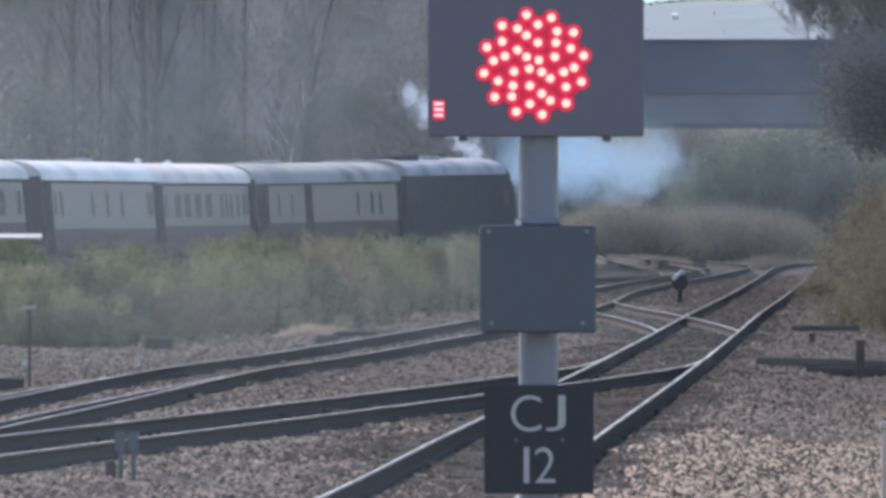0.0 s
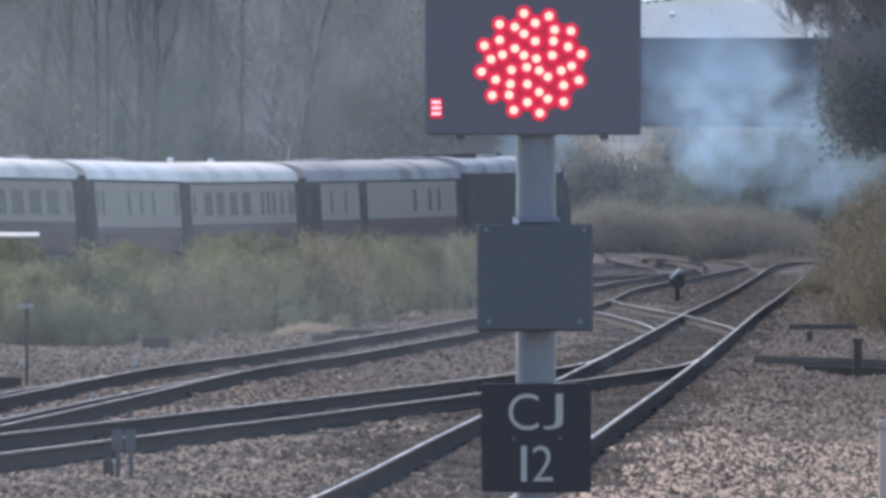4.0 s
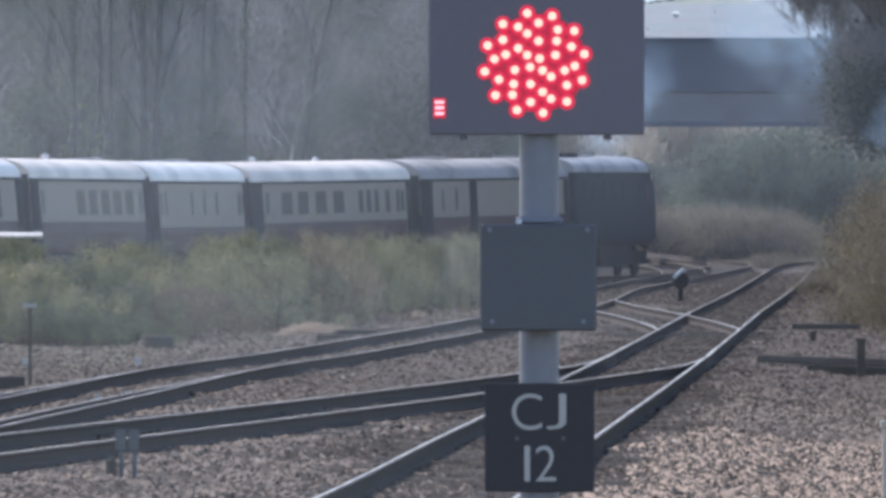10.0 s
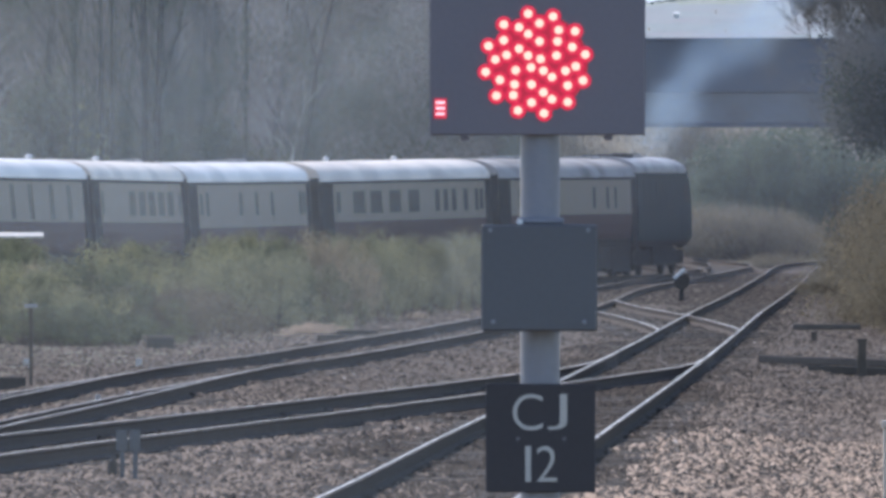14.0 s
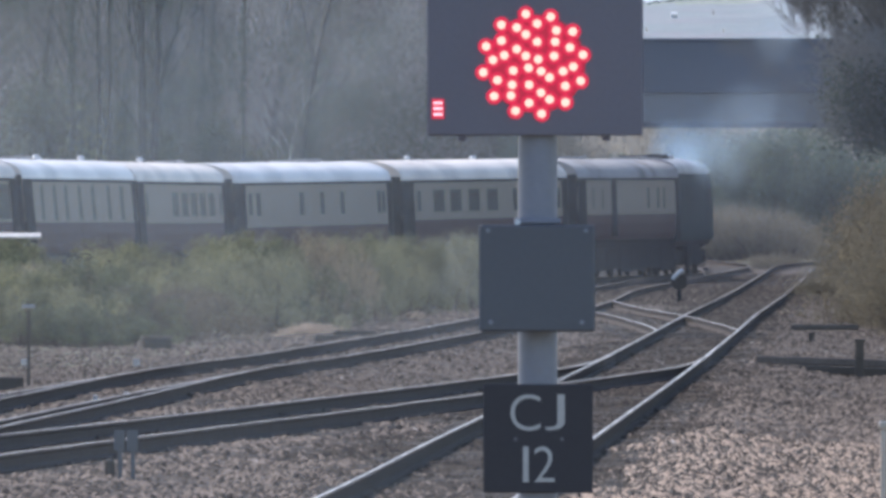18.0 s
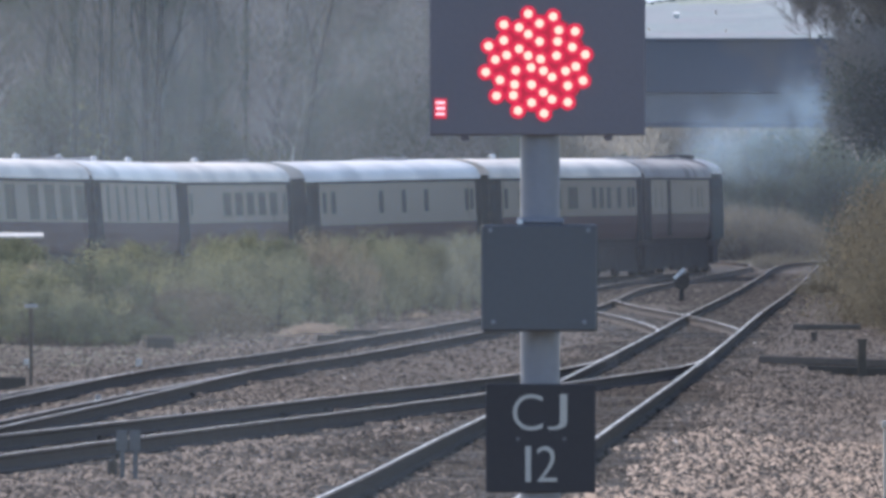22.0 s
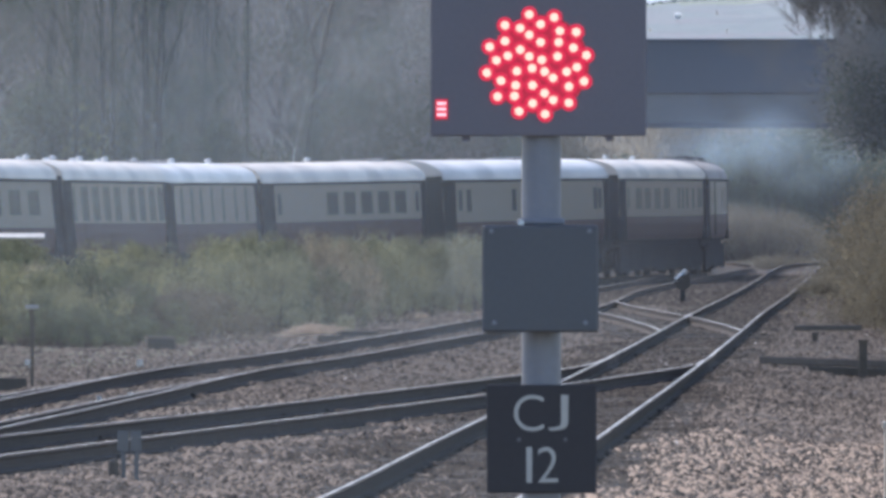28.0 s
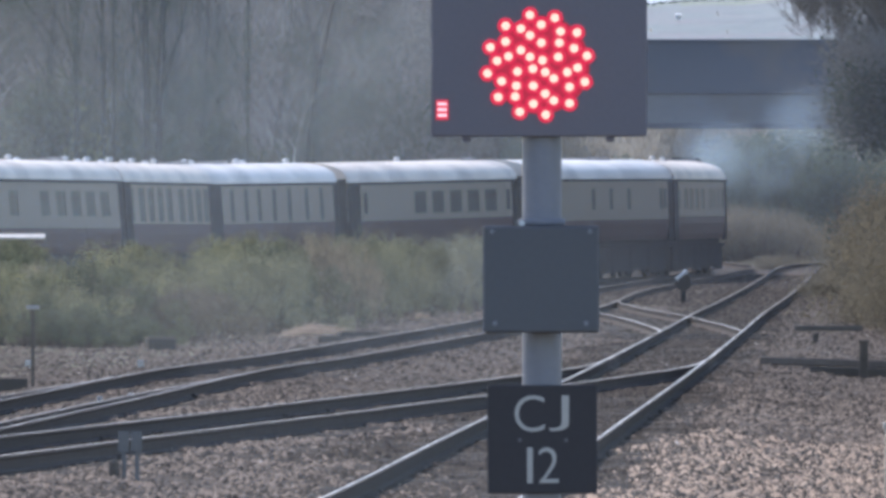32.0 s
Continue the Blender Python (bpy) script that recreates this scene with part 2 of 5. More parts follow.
# ---- building helpers ----
def train_dip(y):
    """How far the train's track sags below the rest."""
    more = float(np.interp(y, (424, 457, 476, 490, 510), (0.10, 0.065, 0.065, 0.02, 0.0)))
    return more + 0.03 + 0.2 * math.exp(-((y - 452.0) / 30.0) ** 2) + (0.06 if y < 420 else 0.06 * math.exp(-((y - 420) / 12.0) ** 2))


def cant(y):
    """Degrees by which the train's track is banked into its bend."""
    return float(np.interp(y, (424, 457, 476, 500, 540), (5.5, 4.0, 3.0, 2.0, 1.0)))


def ground_z(y):
    """Rail level along the line: it falls away gently."""
    y = min(max(y, -60.0), 1060.0)
    return -0.004172 * y + 1.96e-6 * y * y


def mesh_ob(name, verts, faces, mat, smooth=False):
    me = bpy.data.meshes.new(name)
    me.from_pydata([tuple(v) for v in verts], [], [tuple(f) for f in faces])
    for mm in (mat if isinstance(mat, (list, tuple)) else [mat]):
        me.materials.append(mm)
    if smooth:
        me.shade_smooth()
    return new(name, me)


def under(ob, parent, label=""):
    ob.parent = parent
    if label:
        ob["label"] = label
    return ob


def part(name, bm, mat, parent, label="", smooth=False):
    me = bpy.data.meshes.new(name)
    bm.to_mesh(me)
    bm.free()
    for mm in (mat if isinstance(mat, (list, tuple)) else [mat]):
        me.materials.append(mm)
    if smooth:
        me.shade_smooth()
    ob = new(name, me)
    return under(ob, parent, label) if parent else ob


def share(name, source, parent, m, label=""):
    """Another piece on the same mesh."""
    ob = new(name, source.data)
    ob.parent = parent
    ob.matrix_basis = m
    if label:
        ob["label"] = label
    return ob


def box(bm, x0, x1, y0, y1, z0, z1, bevel=0.0):
    vs = [bm.verts.new((x, y, z)) for z in (z0, z1) for x, y in ((x0, y0), (x1, y0), (x1, y1), (x0, y1))]
    fs = [bm.faces.new([vs[i] for i in f]) for f in ((3, 2, 1, 0), (4, 5, 6, 7), (0, 1, 5, 4), (1, 2, 6, 5), (2, 3, 7, 6), (3, 0, 4, 7))]
    if bevel:
        bmesh.ops.bevel(bm, geom=list({e for f in fs for e in f.edges}), offset=bevel, segments=1, affect="EDGES")
    return bm


def boxes(*rows, bevel=0.0):
    bm = bmesh.new()
    for r in rows:
        box(bm, *r, bevel=bevel)
    return bm


def tube(bm, a, b, r0, r1=None, n=8, caps=True):
    a, b = Vector(a), Vector(b)
    r1 = r0 if r1 is None else r1
    q = (b - a).to_track_quat("Z", "Y").to_matrix()
    rings = []
    for c, r in ((a, r0), (b, r1)):
        rings.append([bm.verts.new(c + q @ Vector((r * math.cos(2 * math.pi * k / n), r * math.sin(2 * math.pi * k / n), 0))) for k in range(n)])
    for k in range(n):
        bm.faces.new((rings[0][k], rings[0][(k + 1) % n], rings[1][(k + 1) % n], rings[1][k]))
    if caps:
        bm.faces.new(rings[0][::-1])
        bm.faces.new(rings[1])
    return bm


def empty(name, m=None):
    ob = new(name)
    ob.empty_display_size = 0.2
    if m is not None:
        ob.matrix_basis = m
    return ob


class Line:
    """A smooth line in plan through its points, by length along it."""

    def __init__(self, pts, step=0.5):
        p = np.array(pts, float)
        p = np.vstack([2 * p[0] - p[1], p, 2 * p[-1] - p[-2]])
        out = []
        for i in range(1, len(p) - 2):
            n = max(4, int(np.hypot(*(p[i + 1] - p[i])) / step))
            t0, t1, t2, t3 = 0.0, *np.cumsum([np.hypot(*(p[i + k] - p[i + k - 1])) ** 0.5 for k in range(3)])
            for u in np.linspace(t1, t2, n, endpoint=False):
                a1 = (t1 - u) / (t1 - t0) * p[i - 1] + (u - t0) / (t1 - t0) * p[i]
                a2 = (t2 - u) / (t2 - t1) * p[i] + (u - t1) / (t2 - t1) * p[i + 1]
                a3 = (t3 - u) / (t3 - t2) * p[i + 1] + (u - t2) / (t3 - t2) * p[i + 2]
                b1 = (t2 - u) / (t2 - t0) * a1 + (u - t0) / (t2 - t0) * a2
                b2 = (t3 - u) / (t3 - t1) * a2 + (u - t1) / (t3 - t1) * a3
                out.append((t2 - u) / (t2 - t1) * b1 + (u - t1) / (t2 - t1) * b2)
        out.append(p[-2])
        self.p = np.array(out)
        self.s = np.concatenate([[0], np.cumsum(np.hypot(*np.diff(self.p, axis=0).T))])

    def at(self, s):
        return np.array([np.interp(s, self.s, self.p[:, 0]), np.interp(s, self.s, self.p[:, 1])])

    def way(self, s):
        d = self.at(s + 0.5) - self.at(s - 0.5)
        return d / np.hypot(*d)

    def nearest(self, y):
        return float(self.s[np.argmin(abs(self.p[:, 1] - y))])


# ---- the plan of the lines ----
NEAR_LINE = Line([(-6.5, -60), (-4.6, 0), (-2.2, 60), (-0.2, 120), (0.75, 154), (2.39, 210), (3.35, 243.5), (4.6, 288), (6.2, 345), (8.5, 422), (10.85, 504), (12.9, 575), (13.75, 594), (14.9, 611), (17.3, 640), (21.5, 680), (29, 735)])
BRANCH = Line([(-10.5, 76), (-8.2, 100), (-5.95, 128), (-3.65, 154), (-1.6, 176), (0.55, 200), (1.75, 214), (2.8, 228), (3.76, 258)])
MID_LINE = Line([(-7.0, 100), (-5.6, 150), (-4.5, 184), (-3.2, 224), (-2.2, 242), (-1.0, 268), (0.0, 290), (1.35, 322), (2.05, 340), (3.38, 385), (4.6, 433), (5.7, 461), (7.55, 505), (9.4, 548), (10.2, 568), (10.6, 585), (10.5, 602), (10.0, 622), (9.2, 650), (8.0, 690), (6.8, 725)])
CROSSOVER = Line([(4.75, 294), (4.72, 305), (4.42, 330), (4.0, 349), (3.62, 366), (3.4, 386)])
LOOP = Line([(-5.9, 150), (-5.0, 178), (-4.2, 200), (-3.45, 217)])
TRAIN_LINE = Line([(-42, 318), (-33, 345), (-27, 366), (-22, 384), (-18, 398), (-15.23, 407.6), (-12.92, 417.26), (-11.15, 427.0), (-9.87, 436.9), (-8.81, 446.8),
                   (-7.58, 456.8), (-5.72, 466.7), (-3.22, 476.5), (-0.57, 486.1), (2.08, 495.75), (4.52, 505.4), (6.19, 515.1), (7.3, 524.0), (7.95, 533.0), (8.2, 542.0), (8.25, 552.0), (8.2, 566), (7.9, 585), (7.7, 606), (7.5, 640), (7.5, 720)], 0.25)


# ---- ground: one sheet to the horizon, with the wooded bank and the bridge approach ----
def line_distance(xs, ys, line, step=8):
    q = line.p[::step]
    return np.sqrt(((xs[..., None] - q[:, 0]) ** 2 + (ys[..., None] - q[:, 1]) ** 2).min(-1))


def smooth(a, b, v):
    u = np.clip((v - a) / (b - a), 0, 1)
    return u * u * (3 - 2 * u)


def terrain(xs, ys):
    yc = np.clip(ys, -60, 1060)
    z = -0.004172 * yc + 1.96e-6 * yc * yc - 0.195
    far = smooth(586, 620, ys) * (1 - smooth(625, 634, ys)) * (1 - smooth(1.5, 5.5, xs)) * smooth(-300, -40, xs)
    z = z + 12.5 * far
    rise = smooth(5.0, 26.0, line_distance(xs, ys, TRAIN_LINE)) * (xs < np.interp(ys, TRAIN_LINE.p[:, 1], TRAIN_LINE.p[:, 0])) * smooth(420, 520, ys) * (1 - smooth(586, 620, ys))
    z = z + 2.2 * rise
    right = smooth(18.0, 30.0, xs) * smooth(240, 330, ys) * (1 - smooth(700, 900, ys))
    z = z + 6.0 * right
    bumps = 0.022 * np.sin(xs * 2.3 + ys * 0.31) * np.sin(ys * 0.83 - xs * 0.6) + 0.02 * np.sin(xs * 5.1 + 1.7) * np.sin(ys * 1.9)
    beds = np.minimum(np.minimum(line_distance(xs, ys, NEAR_LINE), line_distance(xs, ys, BRANCH)), np.minimum(line_distance(xs, ys, MID_LINE), line_distance(xs, ys, TRAIN_LINE)))
    sag = 0.03 + 0.2 * np.exp(-((ys - 452.0) / 30.0) ** 2)
    return z + bumps - 0.19 * smooth(1.7, 3.2, beds) - sag * (1 - smooth(4.0, 9.0, line_distance(xs, ys, TRAIN_LINE)))


def bed_darkness(xs, ys):
    """How far the ballast beside the main line is darkened."""
    dx = xs - np.interp(ys, NEAR_LINE.p[:, 1], NEAR_LINE.p[:, 0])
    wav = 0.5 * np.sin(ys * 0.21) + 0.3 * np.sin(ys * 0.53 + 1)
    turnout = np.abs(xs - np.interp(ys, BRANCH.p[:, 1], BRANCH.p[:, 0])) < 0.78
    main = smooth(-2.6, -1.0, dx + wav) * (1 - smooth(0.9, 1.7, dx + 0.5 * wav)) * smooth(108, 150, ys + 6 * np.sin(xs * 1.7)) * (1 - smooth(520, 600, ys))
    return np.maximum(main, 0.97 * (turnout & (ys < 225)))


def make_ground():
    gx = np.concatenate([[-2500, -900, -300, -120, -60, -36], np.arange(-26, 24.1, 0.5), [30, 45, 80, 160, 400, 1000, 2500]])
    gy = np.concatenate([[-400, -120, -40, 0, 30, 60, 80], np.arange(95, 346, 1.0), np.arange(350, 700, 5.0), [720, 760, 820, 900, 1060, 1500, 2500, 5000]])
    X, Y = np.meshgrid(gx, gy)
    Z = terrain(X, Y)
    n, m = len(gx), len(gy)
    verts = np.stack([X, Y, Z], -1).reshape(-1, 3)
    i, j = np.meshgrid(np.arange(n - 1), np.arange(m - 1))
    a = (j * n + i).ravel()
    faces = np.stack([a, a + 1, a + n + 1, a + n], 1)
    ob = mesh_ob("ground", verts, faces.tolist(), [BALLAST, EARTH, DARK_BALLAST], True)
    cx, cy = verts[faces].mean(1)[:, 0], verts[faces].mean(1)[:, 1]
    near = np.minimum(np.minimum(line_distance(cx, cy, NEAR_LINE), line_distance(cx, cy, MID_LINE)), np.minimum(line_distance(cx, cy, BRANCH), line_distance(cx, cy, TRAIN_LINE)))
    ob.data.polygons.foreach_set("material_index", np.where(near > 4.5, 1, np.where(bed_darkness(cx, cy) > 0.5, 2, 0)).astype(np.int32))
    return tagged(ob, "pale brown stone ballast and rough earth along the railway", "ground", kind="structure")


make_ground()


def spread(n, x0, x1, y0, y1, size, seed, name, mat, dark=None, power=1.3):
    """Loose stones lying on the ground."""
    r = np.random.RandomState(seed)
    y = y0 + (y1 - y0) * r.rand(n) ** power
    x = (x0 + (x1 - x0) * r.rand(n)) * y / 120.0
    if dark is not None:
        pick = (r.rand(n) < bed_darkness(x, y)) == dark
        x, y = x[pick], y[pick]
        n = len(x)
    z = terrain(x, y)
    base = np.array([(1, 0, 0), (0, 1, 0), (-1, 0, 0), (0, -1, 0), (0, 0, 1), (0, 0, -0.6)], float)
    s = size * (0.5 + r.rand(n, 1, 1)) * (0.6 + 0.8 * r.rand(n, 6, 1))
    a = r.rand(n) * 6.28
    c, d = np.cos(a)[:, None], np.sin(a)[:, None]
    v = base[None] * s * np.array([1, 1, 0.75])
    v = np.stack([v[..., 0] * c - v[..., 1] * d, v[..., 0] * d + v[..., 1] * c, v[..., 2]], -1)
    v += np.stack([x, y, z + size * 0.35], -1)[:, None, :]
    tri = np.array([(0, 1, 4), (1, 2, 4), (2, 3, 4), (3, 0, 4)])
    f = (np.arange(n)[:, None, None] * 6 + tri[None]).reshape(-1, 3)
    me = bpy.data.meshes.new(name)
    me.vertices.add(n * 6)
    me.vertices.foreach_set("co", v.reshape(-1))
    me.loops.add(len(f) * 3)
    me.loops.foreach_set("vertex_index", f.reshape(-1).astype(np.int32))
    me.polygons.add(len(f))
    me.polygons.foreach_set("loop_start", np.arange(0, len(f) * 3, 3, dtype=np.int32))
    me.update(calc_edges=True)
    me.materials.append(mat)
    return new(name, me)


tagged(spread(130000, -4.2, 4.2, 100, 215, 0.032, 3, "ballast_stones", STONE, False), "loose angular ballast stones in pale brown and grey", "ballast", kind="stuff")
tagged(spread(130000, -4.2, 4.2, 100, 215, 0.032, 3, "dark_stones", DARK_STONE, True), "dark ballast stones along the main line", "ballast", kind="stuff")
tagged(spread(70000, 0.9, 4.2, 94, 172, 0.034, 8, "near_stones", NEAR_STONE, False, 1.6), "sharp ballast stones, sun sparkle put into pale and dark tones", "ballast", kind="stuff")


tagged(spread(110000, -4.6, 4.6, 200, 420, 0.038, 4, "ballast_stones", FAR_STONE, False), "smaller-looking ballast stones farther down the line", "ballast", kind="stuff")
tagged(spread(110000, -4.6, 4.6, 200, 420, 0.038, 4, "dark_stones", DARK_STONE, True), "dark ballast stones along the main line", "ballast", kind="stuff")
tagged(spread(40000, -1.0, 4.4, 400, 560, 0.05, 6, "dark_stones", DARK_STONE), "dark ballast stones far down the line", "ballast", kind="stuff")


PALE_STONE = material("pale_stone", (0.50, 0.44, 0.385), (0.30, 0.265, 0.235), 0.8, scale=3, fine=30, bump=0.3, by_island=0.6, spec=0.15)
tagged(spread(240, -4.2, 4.2, 150, 340, 0.034, 15, "pale_stones", PALE_STONE), "scattered pale sunlit stones on the ballast", "stones", kind="stuff")


# ---- railway tracks ----
RAIL_SECTION = [(-0.035, -0.006), (-0.015, 0.0), (0.015, 0.0), (0.035, -0.006), (0.036, -0.03), (0.010, -0.045), (0.010, -0.125), (0.07, -0.145), (0.07, -0.16), (-0.07, -0.16), (-0.07, -0.145), (-0.010, -0.125), (-0.010, -0.045), (-0.036, -0.03)]


def banked(degrees):
    """A lean to the left about a line at window height."""
    return Matrix.Translation((0, 0, 2.2)) @ Matrix.Rotation(-radians(degrees), 4, "Y") @ Matrix.Translation((0, 0, -2.2))


def make_track(line, y0, y1, label, drop=0.0, sleepers=True, pieces=300, sags=False, head=None, side_mat=None):
    root = empty("railway_track")
    tagged(root, label, "railway track", "running lines of the junction")
    s0, s1 = line.nearest(y0), line.nearest(y1)
    n = int((s1 - s0) / 3.0) + 2
    ss = np.linspace(s0, s1, n)
    for side in (-0.7525, 0.7525):
        verts, faces, k = [], [], len(RAIL_SECTION)
        for i, s in enumerate(ss):
            p, w = line.at(s), line.way(s)
            for u, v in RAIL_SECTION:
                tilt = radians(cant(p[1])) if sags else 0.0
                across, up = (side + u) * math.cos(tilt) - (v - 2.2) * math.sin(tilt), 2.2 + (side + u) * math.sin(tilt) + (v - 2.2) * math.cos(tilt)
                verts.append((p[0] + w[1] * across, p[1] - w[0] * across, ground_z(p[1]) - drop - (train_dip(p[1]) if sags else 0.0) + up))
        for i in range(n - 1):
            for q in range(k):
                a, b = i * k + q, i * k + (q + 1) % k
                faces.append((a, b, b + k, a + k))
        rail = under(mesh_ob("rail", verts, faces, [side_mat or RAIL_SIDE, head or RAIL_TOP, head or RAIL_DULL]), root, "rusty steel rail with a worn bright head")
        rail.data.polygons.foreach_set("material_index", [0 if f % k != 1 else 2 if verts[faces[f][0]][1] > 340 else 1 for f in range(len(faces))])
    if not sleepers:
        return root
    bm = boxes((-1.3, 1.3, -0.125, 0.125, -0.29, -0.162), bevel=0.012)
    me = bpy.data.meshes.new("sleeper")
    bm.to_mesh(me)
    bm.free()
    me.materials.append(TIMBER)
    count = 0
    for s in np.arange(s0 + 0.3, s1, 0.72):
        if count >= pieces:
            break
        p, w = line.at(s), line.way(s)
        ob = new("sleeper", me)
        ob.parent = root
        at = pose(p[0], p[1], ground_z(p[1]) - drop - (train_dip(p[1]) if sags else 0.0) + random.uniform(-0.012, 0.0), 0, 0, -math.degrees(math.atan2(w[0], w[1])) + random.uniform(-0.8, 0.8))
        ob.matrix_basis = at @ banked(cant(p[1])) if sags else at
        count += 1
    return root


make_track(NEAR_LINE, 60, 700, "dark main line rails with worn bright heads on ballast", side_mat=DARK_RAIL)
make_track(BRANCH, 78, 257, "rusty turnout rails joining the main line", head=RAIL_BRIGHT)
make_track(MID_LINE, 105, 700, "rusty middle line rails curving gently through ballast")
make_track(CROSSOVER, 294.5, 385.5, "short crossover rails between two running lines", 0.004, head=RAIL_BRIGHT)
make_track(LOOP, 151, 216, "third rail road merging into the middle line", 0.004)
make_track(TRAIN_LINE, 322, 700, "curved track under the excursion train", 0.0, pieces=280, sags=True)


for y, half in ((296, 1.3), (303, 1.35)):
    at = NEAR_LINE.at(NEAR_LINE.nearest(y))
    bearer = part("crossing_timber", boxes((-half, half, -0.15, 0.15, -0.3, -0.135), bevel=0.015), TIMBER, None)
    bearer.location = (at[0] - 0.1, y, ground_z(y))
    tagged(bearer, "long oil-dark timber bearer under the crossing rails", "timber", "bearers of the crossing")


# ---- the signal ----
SX, SY = 0.2664, 43.75        # post on the ballast beside the line
SU = 1 / 640.0                # metres to one unit of the drawing below


def make_signal():
    base_z = float(terrain(np.array(SX), np.array(SY)))
    root = empty("railway_signal", pose(SX, SY, base_z))
    tagged(root, "colour light railway signal showing red on a grey steel post", "signal")
    top = EYE[2] - base_z

    def zz(py):
        return top - (py - 285) * SU

    def xx(px):
        return (px - 952.5) * SU

    bm = bmesh.new()
    tube(bm, (0, 0, 0), (0, 0, zz(150)), 0.0545, n=28)
    part("post", bm, GALV, root, "round galvanised steel post", True).data.set_sharp_from_angle(angle=0.7)
    part("base_plate", boxes((-0.15, 0.15, -0.15, 0.15, 0, 0.03), bevel=0.006), GALV, root)
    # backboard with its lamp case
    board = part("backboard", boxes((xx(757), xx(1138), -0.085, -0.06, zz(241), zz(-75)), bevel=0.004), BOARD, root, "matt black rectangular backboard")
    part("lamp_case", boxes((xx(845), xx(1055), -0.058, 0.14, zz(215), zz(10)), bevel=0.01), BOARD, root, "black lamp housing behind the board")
    for cx in (819, 1073):
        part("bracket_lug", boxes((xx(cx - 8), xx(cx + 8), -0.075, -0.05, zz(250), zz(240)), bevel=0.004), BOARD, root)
    # Red bloom between the lights is put into a glowing disc.
    bm = bmesh.new()
    tube(bm, (xx(949), -0.0862, zz(114)), (xx(949), -0.0870, zz(114)), 87 * SU, n=48)
    part("lamp_bed", bm, LED_BED, root, "round disc holding the red glow between the lights")
    rows = [(931, 26, 975, 31), (888, 45, 915, 50, 951, 43, 985, 55, 1014, 57), (931, 62, 861, 83, 888, 73, 951, 75, 983, 75, 1009, 85),
            (915, 88, 873, 107, 893, 99, 931, 100, 953, 106, 981, 100, 1032, 98), (856, 129, 909, 126, 936, 121, 958, 127, 997, 127, 1015, 119, 973, 138),
            (881, 143, 907, 151, 937, 151, 1001, 153, 1028, 144), (875, 171, 905, 170, 958, 165, 937, 183, 973, 177, 1001, 182), (913, 197, 959, 202)]
    me_ring, me_core = None, None
    for row in rows:
        for k in range(0, len(row), 2):
            at = Matrix.Translation((xx(row[k]), -0.0872, zz(row[k + 1])))
            if me_ring is None:
                # each diode's red halo is put into a glowing ring round its core
                bm = bmesh.new()
                tube(bm, (0, 0, 0), (0, -0.004, 0), 14.5 * SU, 13.0 * SU, n=16)
                ring = part("led_lens", bm, LED_RED, root, "glowing red diode lens with its halo in the ring")
                ring.matrix_basis = at
                bm = bmesh.new()
                tube(bm, (0, -0.0042, 0), (0, -0.009, 0), 7.6 * SU, 6.0 * SU, n=14)
                core = part("led_core", bm, LED_CORE, ring)
                me_ring, me_core = ring, core
            else:
                ring = share("led_lens", me_ring, root, at, "glowing red diode lens with its halo in the ring")
                share("led_core", me_core, ring, Matrix())
    ind = part("side_indicator", boxes((xx(765), xx(787), -0.0885, -0.0855, zz(211), zz(176)), bevel=0.0), glowing("indicator_bed", (1.0, 0.03, 0.10), 0.32), root, "small red indicator with three bars")
    for py in (183, 193, 203):
        part("indicator_bar", boxes((xx(768), xx(784), -0.0905, -0.0888, zz(py + 2.4), zz(py - 2.4))), glowing("indicator_glow", (1.0, 0.5, 0.55), 0.85), ind)
    # plain box in the middle
    case = part("junction_box", boxes((xx(848), xx(1053), -0.15, -0.056, zz(587), zz(398)), bevel=0.006), BOX_PAINT, root, "dark grey plain metal box with corner bolts")
    for px, py in ((864, 408), (1037, 408), (869, 570), (1030, 570)):
        bm = bmesh.new()
        tube(bm, (xx(px), -0.149, zz(py)), (xx(px), -0.156, zz(py)), 4.5 * SU, n=8)
        part("bolt", bm, GALV, case)
    bm = bmesh.new()
    tube(bm, (xx(917), -0.06, zz(394)), (xx(917), -0.085, zz(394)), 5.5 * SU, n=8)
    part("clamp_bolt", bm, WHITE, root)
    part("clamp", boxes((xx(911), xx(994), -0.075, 0.075, zz(397), zz(386)), bevel=0.004), GALV, root)
    # name plate
    plate = part("name_plate", boxes((xx(856), xx(1050), -0.075, -0.056, zz(872), zz(680)), bevel=0.003), PLATE, root, "black plate lettered CJ 12 in pale grey")
    for px, py in ((913, 777), (995, 777)):
        bm = bmesh.new()
        tube(bm, (xx(px), -0.0745, zz(py)), (xx(px), -0.078, zz(py)), 3.5 * SU, n=8)
        part("rivet", bm, GREY_PAINT, plate)
    for text, px0, px1, py0, py1 in (("C", 904, 957, 698, 762), ("J", 965, 1000, 698, 761), ("I", 926, 936, 790, 853), ("2", 946, 982, 790, 853)):
        cu = bpy.data.curves.new("lettering", "FONT")
        cu.body, cu.size, cu.extrude, cu.offset = text, 1.0, 0.008, -0.009
        tmp = new("lettering", cu)
        me = bpy.data.meshes.new_from_object(tmp.evaluated_get(bpy.context.evaluated_depsgraph_get()))
        bpy.data.objects.remove(tmp)
        co = np.array([v.co for v in me.vertices])
        lo, hi = co.min(0), co.max(0)
        w, hgt = xx(px1) - xx(px0), zz(py0) - zz(py1)
